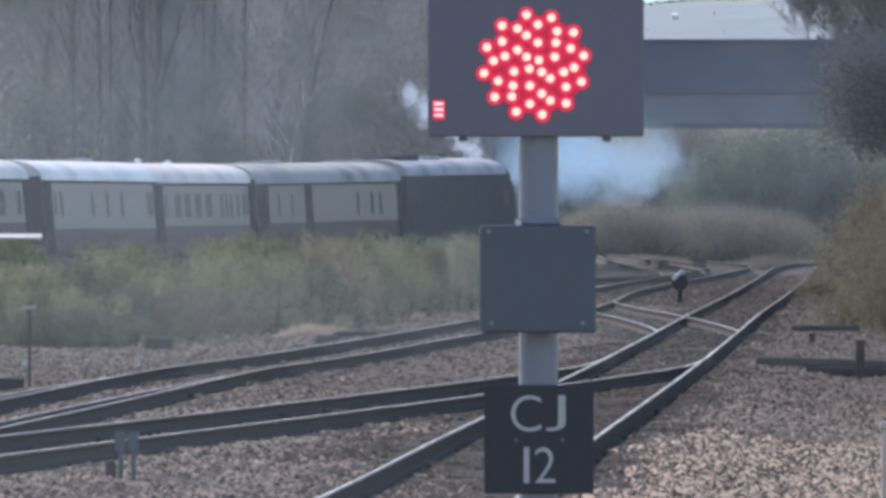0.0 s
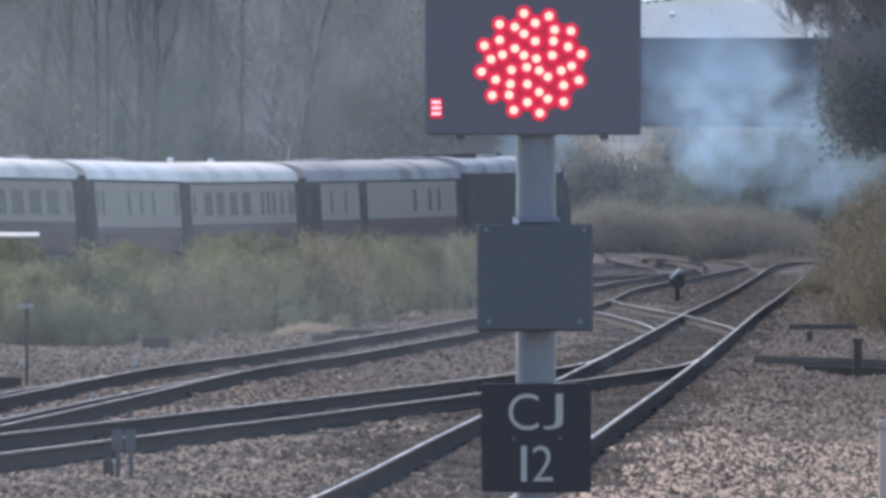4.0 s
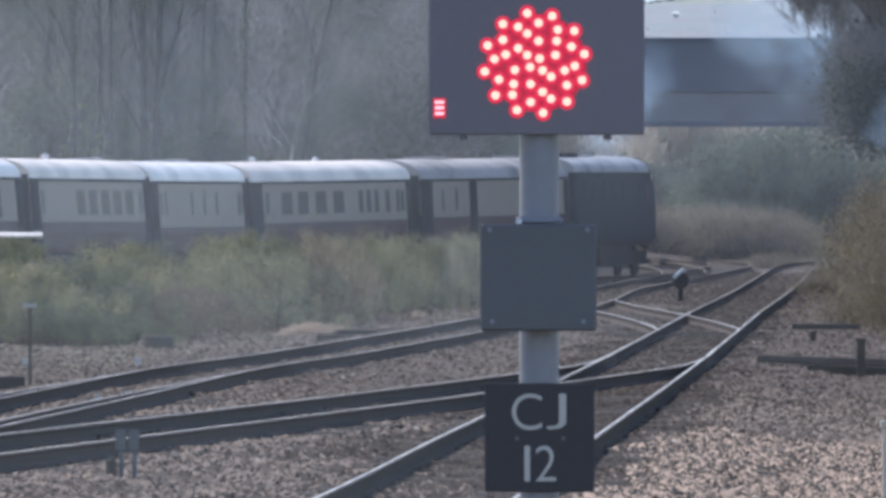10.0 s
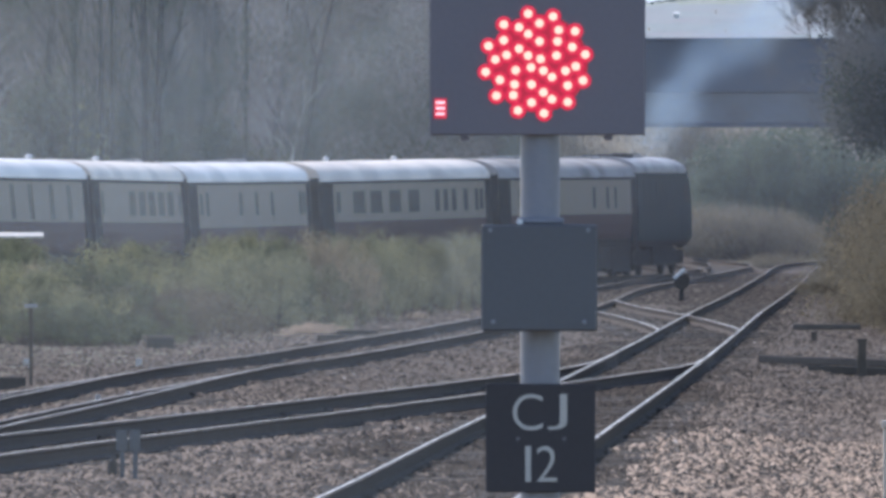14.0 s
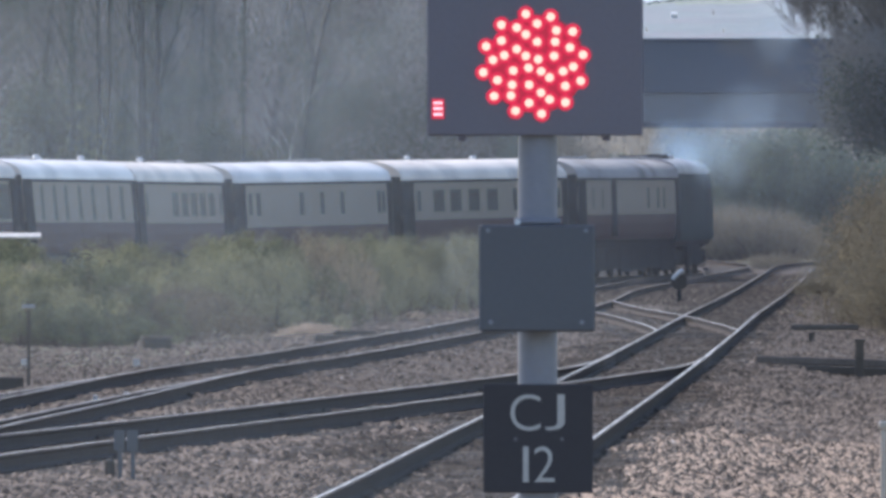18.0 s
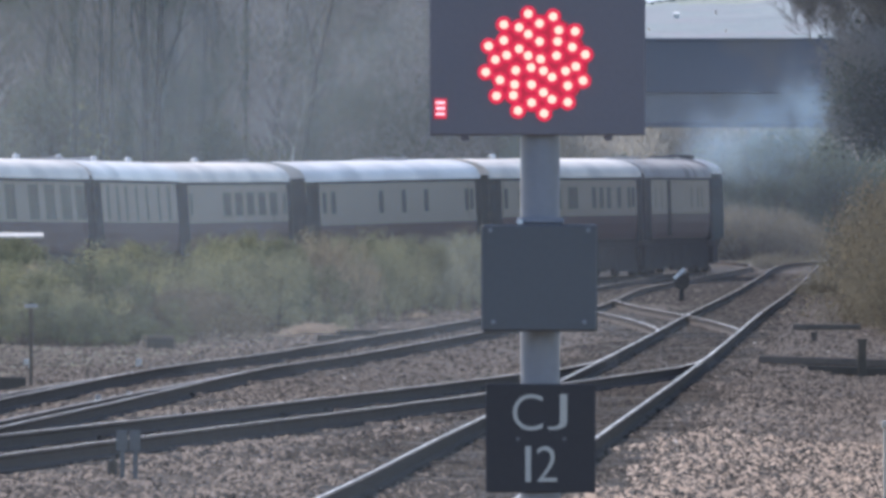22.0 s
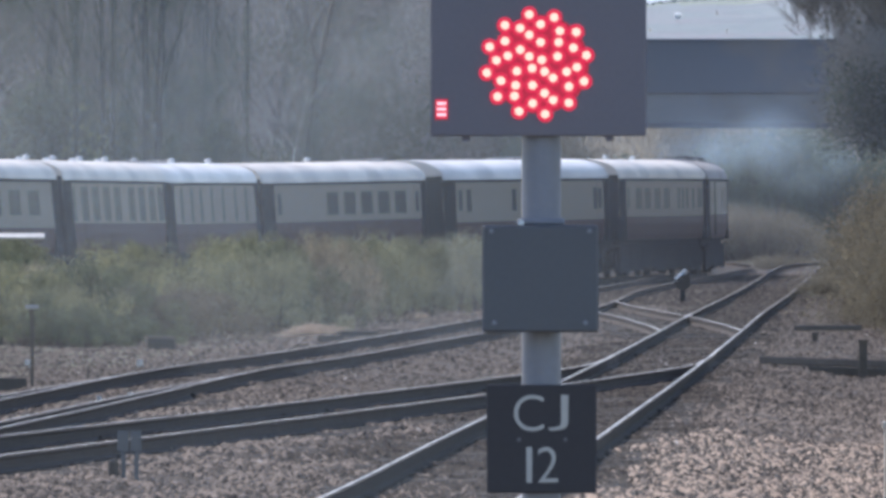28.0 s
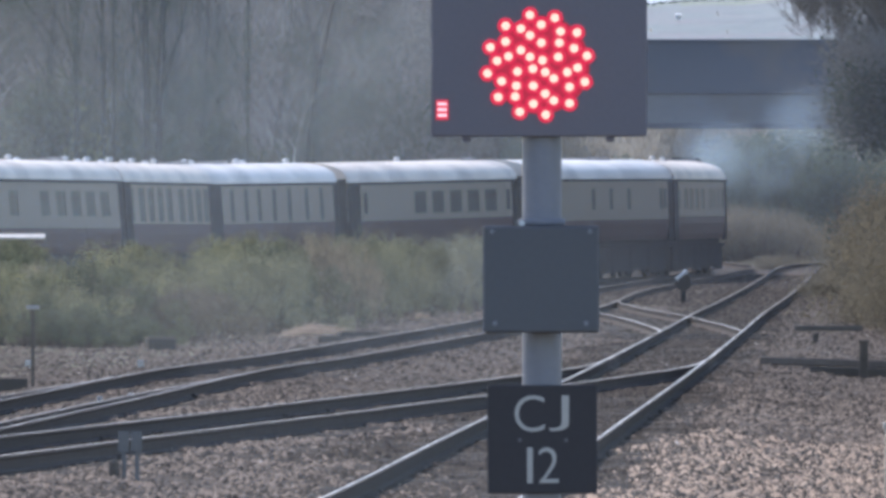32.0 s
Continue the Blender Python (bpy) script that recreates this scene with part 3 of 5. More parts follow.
        for v in me.vertices:
            v.co = (xx(px0) + (v.co.x - lo[0]) / (hi[0] - lo[0]) * w, -0.0755 - (v.co.z - lo[2]) * 0.12, zz(py1) + (v.co.y - lo[1]) / (hi[1] - lo[1]) * hgt)
        me.materials.clear()
        me.materials.append(LETTER)
        under(new("lettering", me), plate, "pale grey letters and figures")


make_signal()


# ---- the train ----
HALF = 1.41          # half the body's width
WAIST, EAVE, CROWN, SOLE = 1.98, 3.14, 3.80, 1.18


def rounded_roof(bm, y0, y1, half, z_eave, z_top, n=14, drop_ends=0.0):
    rings = []
    for y in (y0, y1):
        ring = []
        for k in range(n + 1):
            a = math.pi * k / n
            ring.append(bm.verts.new((half * math.cos(a), y, z_eave + (z_top - z_eave) * math.sin(a) ** 0.8)))
        rings.append(ring)
    for k in range(n):
        bm.faces.new((rings[0][k], rings[0][k + 1], rings[1][k + 1], rings[1][k]))
    bm.faces.new(rings[0][::-1])
    bm.faces.new(rings[1])
    bm.faces.new((rings[0][0], rings[1][0], rings[1][n], rings[0][n]))
    return bm


WHEELS = []


def make_bogie(parent, y):
    b = part("bogie", boxes((-1.08, -0.93, y - 1.85, y + 1.85, 0.36, 0.8), (0.93, 1.08, y - 1.85, y + 1.85, 0.36, 0.8), (-0.93, 0.93, y - 0.25, y + 0.25, 0.45, 0.97), (-0.93, 0.93, y - 1.85, y - 1.75, 0.36, 0.7), (-0.93, 0.93, y + 1.75, y + 1.85, 0.36, 0.7), bevel=0.02), UNDER, parent, "grimy black bogie frame")
    for dy in (-1.3, 1.3):
        bm = bmesh.new()
        tube(bm, (-0.75, 0, 0), (0.75, 0, 0), 0.08, n=8)
        for sx in (-1, 1):
            tube(bm, (sx * 0.70, 0, 0), (sx * 0.74, 0, 0), 0.49, n=20)
            tube(bm, (sx * 0.74, 0, 0), (sx * 0.83, 0, 0), 0.46, n=20)
            for k in range(6):
                a = k * math.pi / 3
                box(bm, sx * 0.83 - 0.015, sx * 0.83 + 0.02, 0.27 * math.cos(a) - 0.06, 0.27 * math.cos(a) + 0.06, 0.27 * math.sin(a) - 0.06, 0.27 * math.sin(a) + 0.06)
        ws = part("wheelset", bm, UNDER, b)
        ws.location = (0, y + dy, 0.46)
        WHEELS.append(ws)
        for sx in (-1, 1):
            part("axle_box", boxes((sx * 0.99 - 0.09, sx * 0.99 + 0.12, y + dy - 0.13, y + dy + 0.13, 0.34, 0.58), bevel=0.02), UNDER, b)
    return b


def make_coach(length, windows, label, vents=0, slot=0.0, doors=True, rear_gap=0.42, tall=False, roof=None, waist=WAIST, hatches=()):
    """windows: centre as a share of the length from the rear, width; slot: a dark doorway at that share."""
    root = empty("railway_coach")
    tagged(root, label, "railway coach", "coaches of the train")
    a, b = -length / 2 + rear_gap, length / 2 - 0.42
    bm = bmesh.new()
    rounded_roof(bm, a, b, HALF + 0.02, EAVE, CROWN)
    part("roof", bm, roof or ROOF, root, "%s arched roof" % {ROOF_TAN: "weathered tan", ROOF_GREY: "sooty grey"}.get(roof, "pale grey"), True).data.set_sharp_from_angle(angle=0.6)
    part("gutter", boxes((HALF, HALF + 0.05, a, b, EAVE - 0.07, EAVE), (-HALF - 0.05, -HALF, a, b, EAVE - 0.07, EAVE)), DARK_END, root, "dark cantrail strip")
    part("interior", boxes((-HALF + 0.12, HALF - 0.12, a + 0.05, b - 0.05, SOLE + 0.02, EAVE - 0.01)), INSIDE, root)
    wz0, wz1 = (2.04, 2.98) if tall else (2.17, 2.84)
    spans = sorted((a + (b - a) * c - w / 2, a + (b - a) * c + w / 2) for c, w in windows)
    for sx in (1, -1):
        x0, x1 = (HALF - 0.05, HALF) if sx > 0 else (-HALF, -HALF + 0.05)
        rows = [(x0, x1, a, b, waist, wz0), (x0, x1, a, b, wz1, EAVE - 0.002)]
        y = a
        for w0, w1 in spans:
            rows.append((x0, x1, y, w0, wz0, wz1))
            y = w1
        rows.append((x0, x1, y, b, wz0, wz1))
        part("upper_panel", boxes(*rows), CREAM, root, "cream painted upper side")
        bm = bmesh.new()
        sec = [(HALF - 0.002, waist - 0.002), (HALF, 1.7), (HALF - 0.05, 1.35), (HALF - 0.11, SOLE), (HALF - 0.17, SOLE), (HALF - 0.1, waist - 0.002)]
        r0, r1 = ([bm.verts.new((sx * u, yy, v)) for u, v in sec] for yy in (a, b))
        for k in range(len(sec)):
            j = (k + 1) % len(sec)
            bm.faces.new((r0[k], r0[j], r1[j], r1[k]) if sx > 0 else (r0[j], r0[k], r1[k], r1[j]))
        bm.faces.new(r0 if sx < 0 else r0[::-1])
        bm.faces.new(r1[::-1] if sx < 0 else r1)
        part("lower_panel", bm, MAROON, root, "dark maroon lower side")
        for w0, w1 in spans:
            win = part("window", boxes((sx * HALF - 0.03, sx * HALF - 0.012, w0 + 0.001, w1 - 0.001, wz0 + 0.001, wz1 - 0.001)), GLASS, root, "dark coach window")
            win.visible_shadow = False
            if w1 - w0 > 1.0:
                part("vent_bar", boxes((sx * HALF - 0.012, sx * HALF + 0.004, w0, w1, wz1 - 0.2, wz1 - 0.165)), MAROON, win)
        # Dark side strips added: the coach end and shaded gap put into them.
        for y0, y1 in ((a, a + 1.4), (b - 0.6, b)):
            part("gap_strip", boxes((sx * HALF - 0.13, sx * HALF + 0.012, y0, y1, SOLE - 0.05, EAVE - 0.072) if sx > 0 else (-HALF - 0.012, -HALF + 0.13, y0, y1, SOLE - 0.05, EAVE - 0.072)), DARK_END, root, "dark side strip added for the coach end and gap")
        if slot:
            yc = a + (b - a) * slot
            part("doorway", boxes((sx * HALF - 0.006, sx * HALF + 0.006, yc - 0.45, yc + 0.45, SOLE + 0.1, EAVE - 0.08)), DARK_END, root, "dark open doorway")
        if doors:
            for yc in (a + 1.95, b - 1.1):
                d = part("door", boxes((sx * HALF - 0.003, sx * HALF + 0.01, yc - 0.34, yc + 0.34, waist + 0.03, EAVE - 0.12)), CREAM, root)
                part("door_window", boxes((sx * HALF + 0.004, sx * HALF + 0.014, yc - 0.2, yc + 0.2, wz0 + 0.03, wz1 - 0.02)), GLASS, d)
    for yy, o in ((a, -1), (b, 1)):
        part("end_wall", boxes((-HALF + 0.02, HALF - 0.02, min(yy, yy + o * 0.03), max(yy, yy + o * 0.03), SOLE, EAVE + 0.12), bevel=0.01), DARK_END, root, "dark coach end")
        part("gangway", boxes((-0.5, 0.5, min(yy + o * 0.03, yy + o * 0.28), max(yy + o * 0.03, yy + o * 0.28), SOLE + 0.1, 3.3), bevel=0.04), UNDER, root, "black bellows gangway")
        for bx in (-0.87, 0.87):
            bm = bmesh.new()
            tube(bm, (bx, yy, 1.05), (bx, yy + o * 0.29, 1.05), 0.12, 0.17, n=12)
            part("buffer", bm, UNDER, root)
    part("underframe", boxes((-1.15, 1.15, a, b, 0.98, SOLE + 0.01), (-1.2, 1.2, -3.4, -0.3, 0.38, 0.975), (-1.15, 1.15, 0.2, 3.1, 0.42, 0.975), (-0.25, 0.25, a + 0.5, b - 0.5, 0.72, 0.975), bevel=0.02), UNDER, root, "black underframe with battery boxes")
    # Black boxes added along both sides so the shaded underside reads solid.
    for sx in (-1.28, 1.16):
        for k in range(7):
            y0 = a + 0.5 + k * (b - a - 1.0) / 7
            part("skirt_box", boxes((sx, sx + 0.12, y0 + 0.04, y0 + (b - a - 1.0) / 7 - 0.04, 0.14 + 0.05 * (k % 3), 0.972), bevel=0.02), UNDER, root, "black box added to fill the dark underside")
    for sx in (-1.10, 1.02):
        part("truss", boxes((sx, sx + 0.08, -5.0, 5.0, 0.62, 0.70)), UNDER, root)
    part("footboard", boxes((HALF - 0.16, HALF - 0.02, a + 0.4, b - 0.4, 0.93, 0.97)), UNDER, root)
    for y in (-length * 0.355, length * 0.355):
        make_bogie(root, y)
    for h0, h1 in hatches:
        part("roof_hatch", boxes((-0.55, 0.45, a + (b - a) * h0, a + (b - a) * h1, CROWN - 0.12, CROWN + 0.07), bevel=0.03), ROOF_GREY, root, "low grey roof hatch")
    first = None
    for k in range(vents):
        yc = a + (b - a) * (k + 0.5) / vents
        at = Matrix.Translation((0.28 * (-1) ** k, yc, CROWN - 0.02))
        if first is None:
            bm = bmesh.new()
            tube(bm, (0, 0, 0), (0, 0, 0.07), 0.07, n=8)
            tube(bm, (0, 0, 0.07), (0, 0, 0.15), 0.13, 0.05, n=10)
            first = part("roof_vent", bm, WHITE, root, "white roof ventilator")
            first.matrix_basis = at
        else:
            share("roof_vent", first, root, at, "white roof ventilator")
    return root


def make_loco(length=12.9):
    root = empty("diesel_locomotive")
    tagged(root, "dark blue-green diesel locomotive with a raked cab front", "locomotive")
    a, b = -length / 2 + 0.3, length / 2 - 0.3
    bm = bmesh.new()
    # side profile with a raked windscreen, drawn across the width
    prof = [(a, 1.1), (b, 1.1), (b + 0.05, 2.25), (b - 0.12, 2.9), (b - 0.75, 3.30), (a, 3.30)]
    r0, r1 = ([bm.verts.new((x, y, z)) for y, z in prof] for x in (-1.34, 1.34))
    for k in range(len(prof)):
        j = (k + 1) % len(prof)
        bm.faces.new((r0[j], r0[k], r1[k], r1[j]))
    bm.faces.new(r0)
    bm.faces.new(r1[::-1])
    bmesh.ops.bevel(bm, geom=bm.edges[:], offset=0.05, segments=2, affect="EDGES")
    part("body", bm, LOCO, root, "dark blue-green steel body", True).data.set_sharp_from_angle(angle=0.6)
    bm = bmesh.new()
    rounded_roof(bm, a + 0.02, b - 0.85, 1.33, 3.302, 3.86)
    part("roof", bm, material("loco_roof", (0.52, 0.48, 0.47), (0.24, 0.225, 0.225), 0.5, scale=0.6, fine=6, spec=0.4, stain=(0.12, 0.115, 0.115), stain_scale=0.6), root, "grey arched locomotive roof", True).data.set_sharp_from_angle(angle=0.6)
    # domed cab roof end; the sky highlight on its front is put into pale paint
    for name, mat, label, rows in (("cab_roof", LOCO, "dark cab roof", ((b - 0.86, 1.335, 3.305, 3.87), (b - 0.5, 1.325, 3.22, 3.75))), ("cab_roof_dome", ROOF, "sloping front of the cab roof, pale for its highlight", ((b - 0.498, 1.325, 3.22, 3.75), (b - 0.26, 1.30, 3.11, 3.56), (b - 0.02, 1.24, 2.98, 3.32)))):
        bm = bmesh.new()
        rings = [[bm.verts.new((half * math.cos(math.pi * k / 14), yy, ze + (zt - ze) * math.sin(math.pi * k / 14) ** 0.8)) for k in range(15)] for yy, half, ze, zt in rows]
        for r0, r1 in zip(rings, rings[1:]):
            for k in range(14):
                bm.faces.new((r0[k], r0[k + 1], r1[k + 1], r1[k]))
        bm.faces.new(rings[-1])
        bm.faces.new(rings[0][::-1])
        part(name, bm, mat, root, label, True).data.set_sharp_from_angle(angle=0.7)
    part("roof_grille", boxes((-0.7, 0.7, a + 1.2, a + 3.6, 3.78, 3.93), bevel=0.03), UNDER, root)
    part("roof_hatch", boxes((-0.6, 0.6, a + 4.6, a + 6.4, 3.8, 3.92), bevel=0.03), ROOF_GREY, root)
    for sx in (-1, 1):
        part("cab_window", boxes((sx * 1.345 - 0.01, sx * 1.345 + 0.01, b - 1.6, b - 0.9, 2.35, 2.95), bevel=0.004), CAB_GLASS, root, "cab side window")
        part("cab_door", boxes((sx * 1.345 - 0.008, sx * 1.345 + 0.008, b - 2.5, b - 1.85, 1.2, 3.1), bevel=0.004), LOCO, root)
        for k in range(5):
            part("side_grille", boxes((sx * 1.345 - 0.008, sx * 1.345 + 0.012, a + 1.2 + k * 1.5, a + 2.3 + k * 1.5, 2.4, 3.0), bevel=0.004), LOCO, root)
        bm = bmesh.new()
        tube(bm, (sx * 0.87, b, 1.05), (sx * 0.87, b + 0.4, 1.05), 0.12, 0.2, n=12)
        part("buffer", bm, UNDER, root)
    for px in (-0.6, 0.6):
        bm = bmesh.new()
        vs = [bm.verts.new(p) for p in ((px - 0.45, b + 0.07, 2.3), (px + 0.45, b + 0.07, 2.3), (px + 0.42, b - 0.075, 2.88), (px - 0.42, b - 0.075, 2.88))]
        bm.faces.new(vs)
        ret = bmesh.ops.extrude_face_region(bm, geom=bm.faces[:])
        for v in ret["geom"]:
            if isinstance(v, bmesh.types.BMVert):
                v.co.y -= 0.05
        part("windscreen", bm, CAB_GLASS, root, "cab front window")
    for k in range(2):
        bm = bmesh.new()
        tube(bm, (0, b - 4 - 3 * k, 3.80), (0, b - 4 - 3 * k, 3.97), 0.22, n=14)
        part("exhaust_port", bm, UNDER, root)
    part("underframe", boxes((-1.2, 1.2, a, b, 0.95, 1.12), (-1.25, 1.25, -2.2, 2.2, 0.3, 0.95), bevel=0.02), UNDER, root)
    part("gangway", boxes((-0.5, 0.5, a - 0.28, a, 1.2, 3.2), bevel=0.04), UNDER, root)
    for y in (-length * 0.3, length * 0.3):
        make_bogie(root, y)
    return root


narrow = 0.55
CONSIST = []   # thing, place of its middle along the train, length
CONSIST.append((make_loco(), 18.45 + 6.45, 12.9))
CONSIST.append((make_coach(18.25, [(0.15, 0.3), (0.24, 0.3), (0.69, 0.4), (0.79, 0.4), (0.85, 0.35)], "cream and maroon brake van with a dark doorway and sooty roof", slot=0.35, doors=False, roof=ROOF_GREY, hatches=((0.30, 0.38), (0.9, 0.97))), 9.125, 18.25))
CONSIST.append((make_coach(20.16, [(0.22, 1.3), (0.32, 1.3), (0.43, 1.3), (0.54, 1.3), (0.68, narrow), (0.73, narrow), (0.78, narrow), (0.85, narrow), (0.92, narrow)], "cream and maroon coach with four wide windows", vents=2, roof=ROOF_TAN, waist=1.93), -10.08, 20.16))
CONSIST.append((make_coach(21.6, [(0.15, narrow), (0.42, narrow), (0.55, narrow), (0.68, narrow), (0.92, narrow)], "cream and maroon coach with few narrow windows", rear_gap=1.3, waist=1.84, hatches=((0.62, 0.76),)), -30.97, 21.6))
CONSIST.append((make_coach(20.2, [(0.42, 1.35), (0.525, 1.35), (0.63, 1.35), (0.735, 1.35), (0.84, 1.35)], "cream and maroon coach with five wide windows", vents=1, roof=ROOF_TAN, hatches=((0.86, 0.95),)), -51.9, 20.2))
CONSIST.append((make_coach(18.8, [(c, narrow) for c in (0.16, 0.27, 0.37, 0.49, 0.61, 0.75, 0.87)], "cream and maroon coach with seven tall narrow windows", vents=5, tall=True, doors=False, hatches=((0.02, 0.1), (0.3, 0.4))), -71.4, 18.8))
CONSIST.append((make_coach(20.3, [(0.09, 0.5)] + [(c, 1.2) for c in (0.19, 0.295, 0.40, 0.505, 0.645, 0.745, 0.845, 0.935)], "cream and maroon coach with a row of eight tall windows", vents=8, tall=True, doors=False, roof=ROOF_TAN), -90.9, 20.3))
CONSIST.append((make_coach(20.3, [(0.216, 1.2), (0.435, 1.2), (0.55, 1.2), (0.657, 1.2), (0.762, 1.2), (0.866, 1.2)], "cream and maroon coach with a row of five wide windows", vents=5, doors=False, roof=ROOF_TAN, waist=1.84, hatches=((0.75, 0.85),)), -111.2, 20.3))
CONSIST.append((copy_thing(CONSIST[4][0], Matrix()), -131.5, 20.2))

TRAVEL_T = np.array([0, 3, 6, 9, 12, 15, 18, 21, 24, 27, 30, 32.0])
TRAVEL_D = np.array([0, 5.07, 10.94, 17.12, 23.61, 30.36, 37.49, 44.7, 52.07, 59.93, 67.59, 72.79])
TRAIN_S0 = TRAIN_LINE.nearest(461.78)


def travelled(t):
    m = np.gradient(TRAVEL_D, TRAVEL_T)
    j = int(np.clip(np.searchsorted(TRAVEL_T, t) - 1, 0, len(TRAVEL_T) - 2))
    h = TRAVEL_T[j + 1] - TRAVEL_T[j]
    u = (t - TRAVEL_T[j]) / h
    return (2 * u ** 3 - 3 * u ** 2 + 1) * TRAVEL_D[j] + (u ** 3 - 2 * u ** 2 + u) * h * m[j] + (3 * u ** 2 - 2 * u ** 3) * TRAVEL_D[j + 1] + (u ** 3 - u ** 2) * h * m[j + 1]


def vehicle_pose(middle, length, t):
    s = TRAIN_S0 + middle + travelled(t)
    f, r = TRAIN_LINE.at(s + 0.355 * length), TRAIN_LINE.at(s - 0.355 * length)
    c, d = (f + r) / 2, f - r
    zf, zr = ground_z(f[1]) - train_dip(f[1]), ground_z(r[1]) - train_dip(r[1])
    return pose(c[0], c[1], (zf + zr) / 2, math.degrees(math.atan2(zf - zr, np.hypot(*d))), 0, -math.degrees(math.atan2(d[0], d[1]))) @ banked(cant(c[1]))


# ---- bridge over the lines ----
def make_bridge():
    root = empty("road_bridge", pose(0, 640, 0))
    tagged(root, "long dark steel and concrete road bridge over the railway", "bridge")
    e = EYE[2]
    part("parapet_girder", boxes((-1.0, 30.0, -0.15, 0.25, e + 2.74, e + 4.83), bevel=0.03), GIRDER, root, "dark blue-grey solid parapet girder")
    part("coping", boxes((-1.0, 30.0, -0.22, 0.32, e + 4.83, e + 4.95), bevel=0.02), GIRDER, root)
    part("deck_beam", boxes((-1.0, 30.0, -0.02, 9.0, e + 1.37, e + 2.735), bevel=0.04), GIRDER_LIGHT, root, "weathered concrete deck beam")
    part("bottom_flange", boxes((-1.0, 30.0, -0.14, -0.03, e + 1.33, e + 1.55), bevel=0.02), GIRDER, root, "dark lower flange")
    part("carriageway", boxes((-1.0, 30.0, 0.4, 8.7, e + 2.74, e + 3.685), bevel=0.02), ASPHALT, root, "dark asphalt carriageway")
    part("far_parapet", boxes((-1.0, 30.0, 8.8, 9.2, e + 2.74, e + 4.7), bevel=0.03), GIRDER, root)
    for x in (2.0, 21.0):
        part("abutment", boxes((x, x + 2.5, 0.3, 8.7, ground_z(640) - 0.6, e + 1.365), bevel=0.03), GIRDER_LIGHT, root, "concrete abutment")


make_bridge()


def make_car(length, height, paint, label, dark_glass=True):
    """A road car, seen by its roof above the parapet."""
    root = empty("car")
    tagged(root, label, "car", "cars on the bridge")
    bm = bmesh.new()
    h0 = 0.62 * height
    prof = [(-length / 2, 0.35), (length / 2, 0.35), (length / 2, h0 * 0.95), (length * 0.26, h0), (length * 0.12, height - 0.03), (-length * 0.30, height), (-length * 0.44, h0), (-length / 2, h0 * 0.95)]
    r0, r1 = ([bm.verts.new((x, y, z)) for x, z in prof] for y in (-0.85, 0.85))
    for k in range(len(prof)):
        j = (k + 1) % len(prof)
        bm.faces.new((r0[k], r0[j], r1[j], r1[k]))
    bm.faces.new(r0[::-1])
    bm.faces.new(r1)
    bmesh.ops.bevel(bm, geom=bm.edges[:], offset=0.07, segments=2, affect="EDGES")
    part("body", bm, paint, root, "", True)
    for sy in (-0.862, 0.852):
        part("side_window", boxes((-length * 0.33, length * 0.12, sy, sy + 0.01, h0 + 0.05, height - 0.14)), GLASS, root)
    for wx in (-length * 0.3, length * 0.3):
        for wy in (-0.78, 0.78):
            bm = bmesh.new()
            tube(bm, (wx, wy - 0.1, 0.32), (wx, wy + 0.1, 0.32), 0.32, n=18)
            part("wheel", bm, UNDER, root)
    return root


for x0, x1 in ((-75.0, -1.01), (30.01, 110.0)):
    ap = part("road_approach", boxes((x0, x1, 640, 649, -6.0, EYE[2] + 3.68), bevel=0.05), EARTH, None)
    tagged(ap, "earth embankment carrying the road to the bridge", "embankment", kind="structure")
ROAD_Z = EYE[2] + 3.69
DARK_CAR = material("dark_car_paint", (0.06, 0.06, 0.07), (0.05, 0.05, 0.055), 0.3, scale=1, fine=9, bump=0)
CARS = [(make_car(4.4, 1.85, DARK_CAR, "dark tall van crossing the bridge"), 1.4, 13.9), (make_car(4.3, 1.60, DARK_CAR, "dark car crossing the bridge"), 20.0, 12.1),
        (make_car(4.3, 1.43, WHITE, "white car crossing the bridge"), 11.0, 14.8)]


def car_rows(when, where):
    rows = [(0.0, pose(min(95.0, where + 17.0 * when), 646.5, ROAD_Z, 0, 0, 180))]
    if when > 6:
        rows += [(when - 6.0, pose(95.0, 646.5, ROAD_Z, 0, 0, 180)), (when - 4.0, pose(where + 62.0, 646.5, ROAD_Z, 0, 0, 180))]
    for dt in (-1.0, 0.0, 1.0, 2.0):
        if when + dt > 0.2:
            rows.append((when + dt, pose(where - 17.0 * dt, 646.5, ROAD_Z, 0, 0, 180)))
    rows += [(when + 4.0, pose(where - 55.0, 646.5, ROAD_Z, 0, 0, 180)), (when + 7.0, pose(where - 68.0, 646.5, ROAD_Z, 0, 0, 180)), (32.0, pose(where - 68.0, 646.5, ROAD_Z, 0, 0, 180))]
    return rows


def hill_point(x, v):
    crest = 36.6 + 0.5 * math.sin(x / 9.0) + 0.35 * math.sin(x / 3.7 + 1) + 2.0 * math.sin(x / 75.0 - 0.5)
    return (x, 2600 + 700 * v, -4.5 + (crest + 3) * math.sin(v * math.pi / 2))


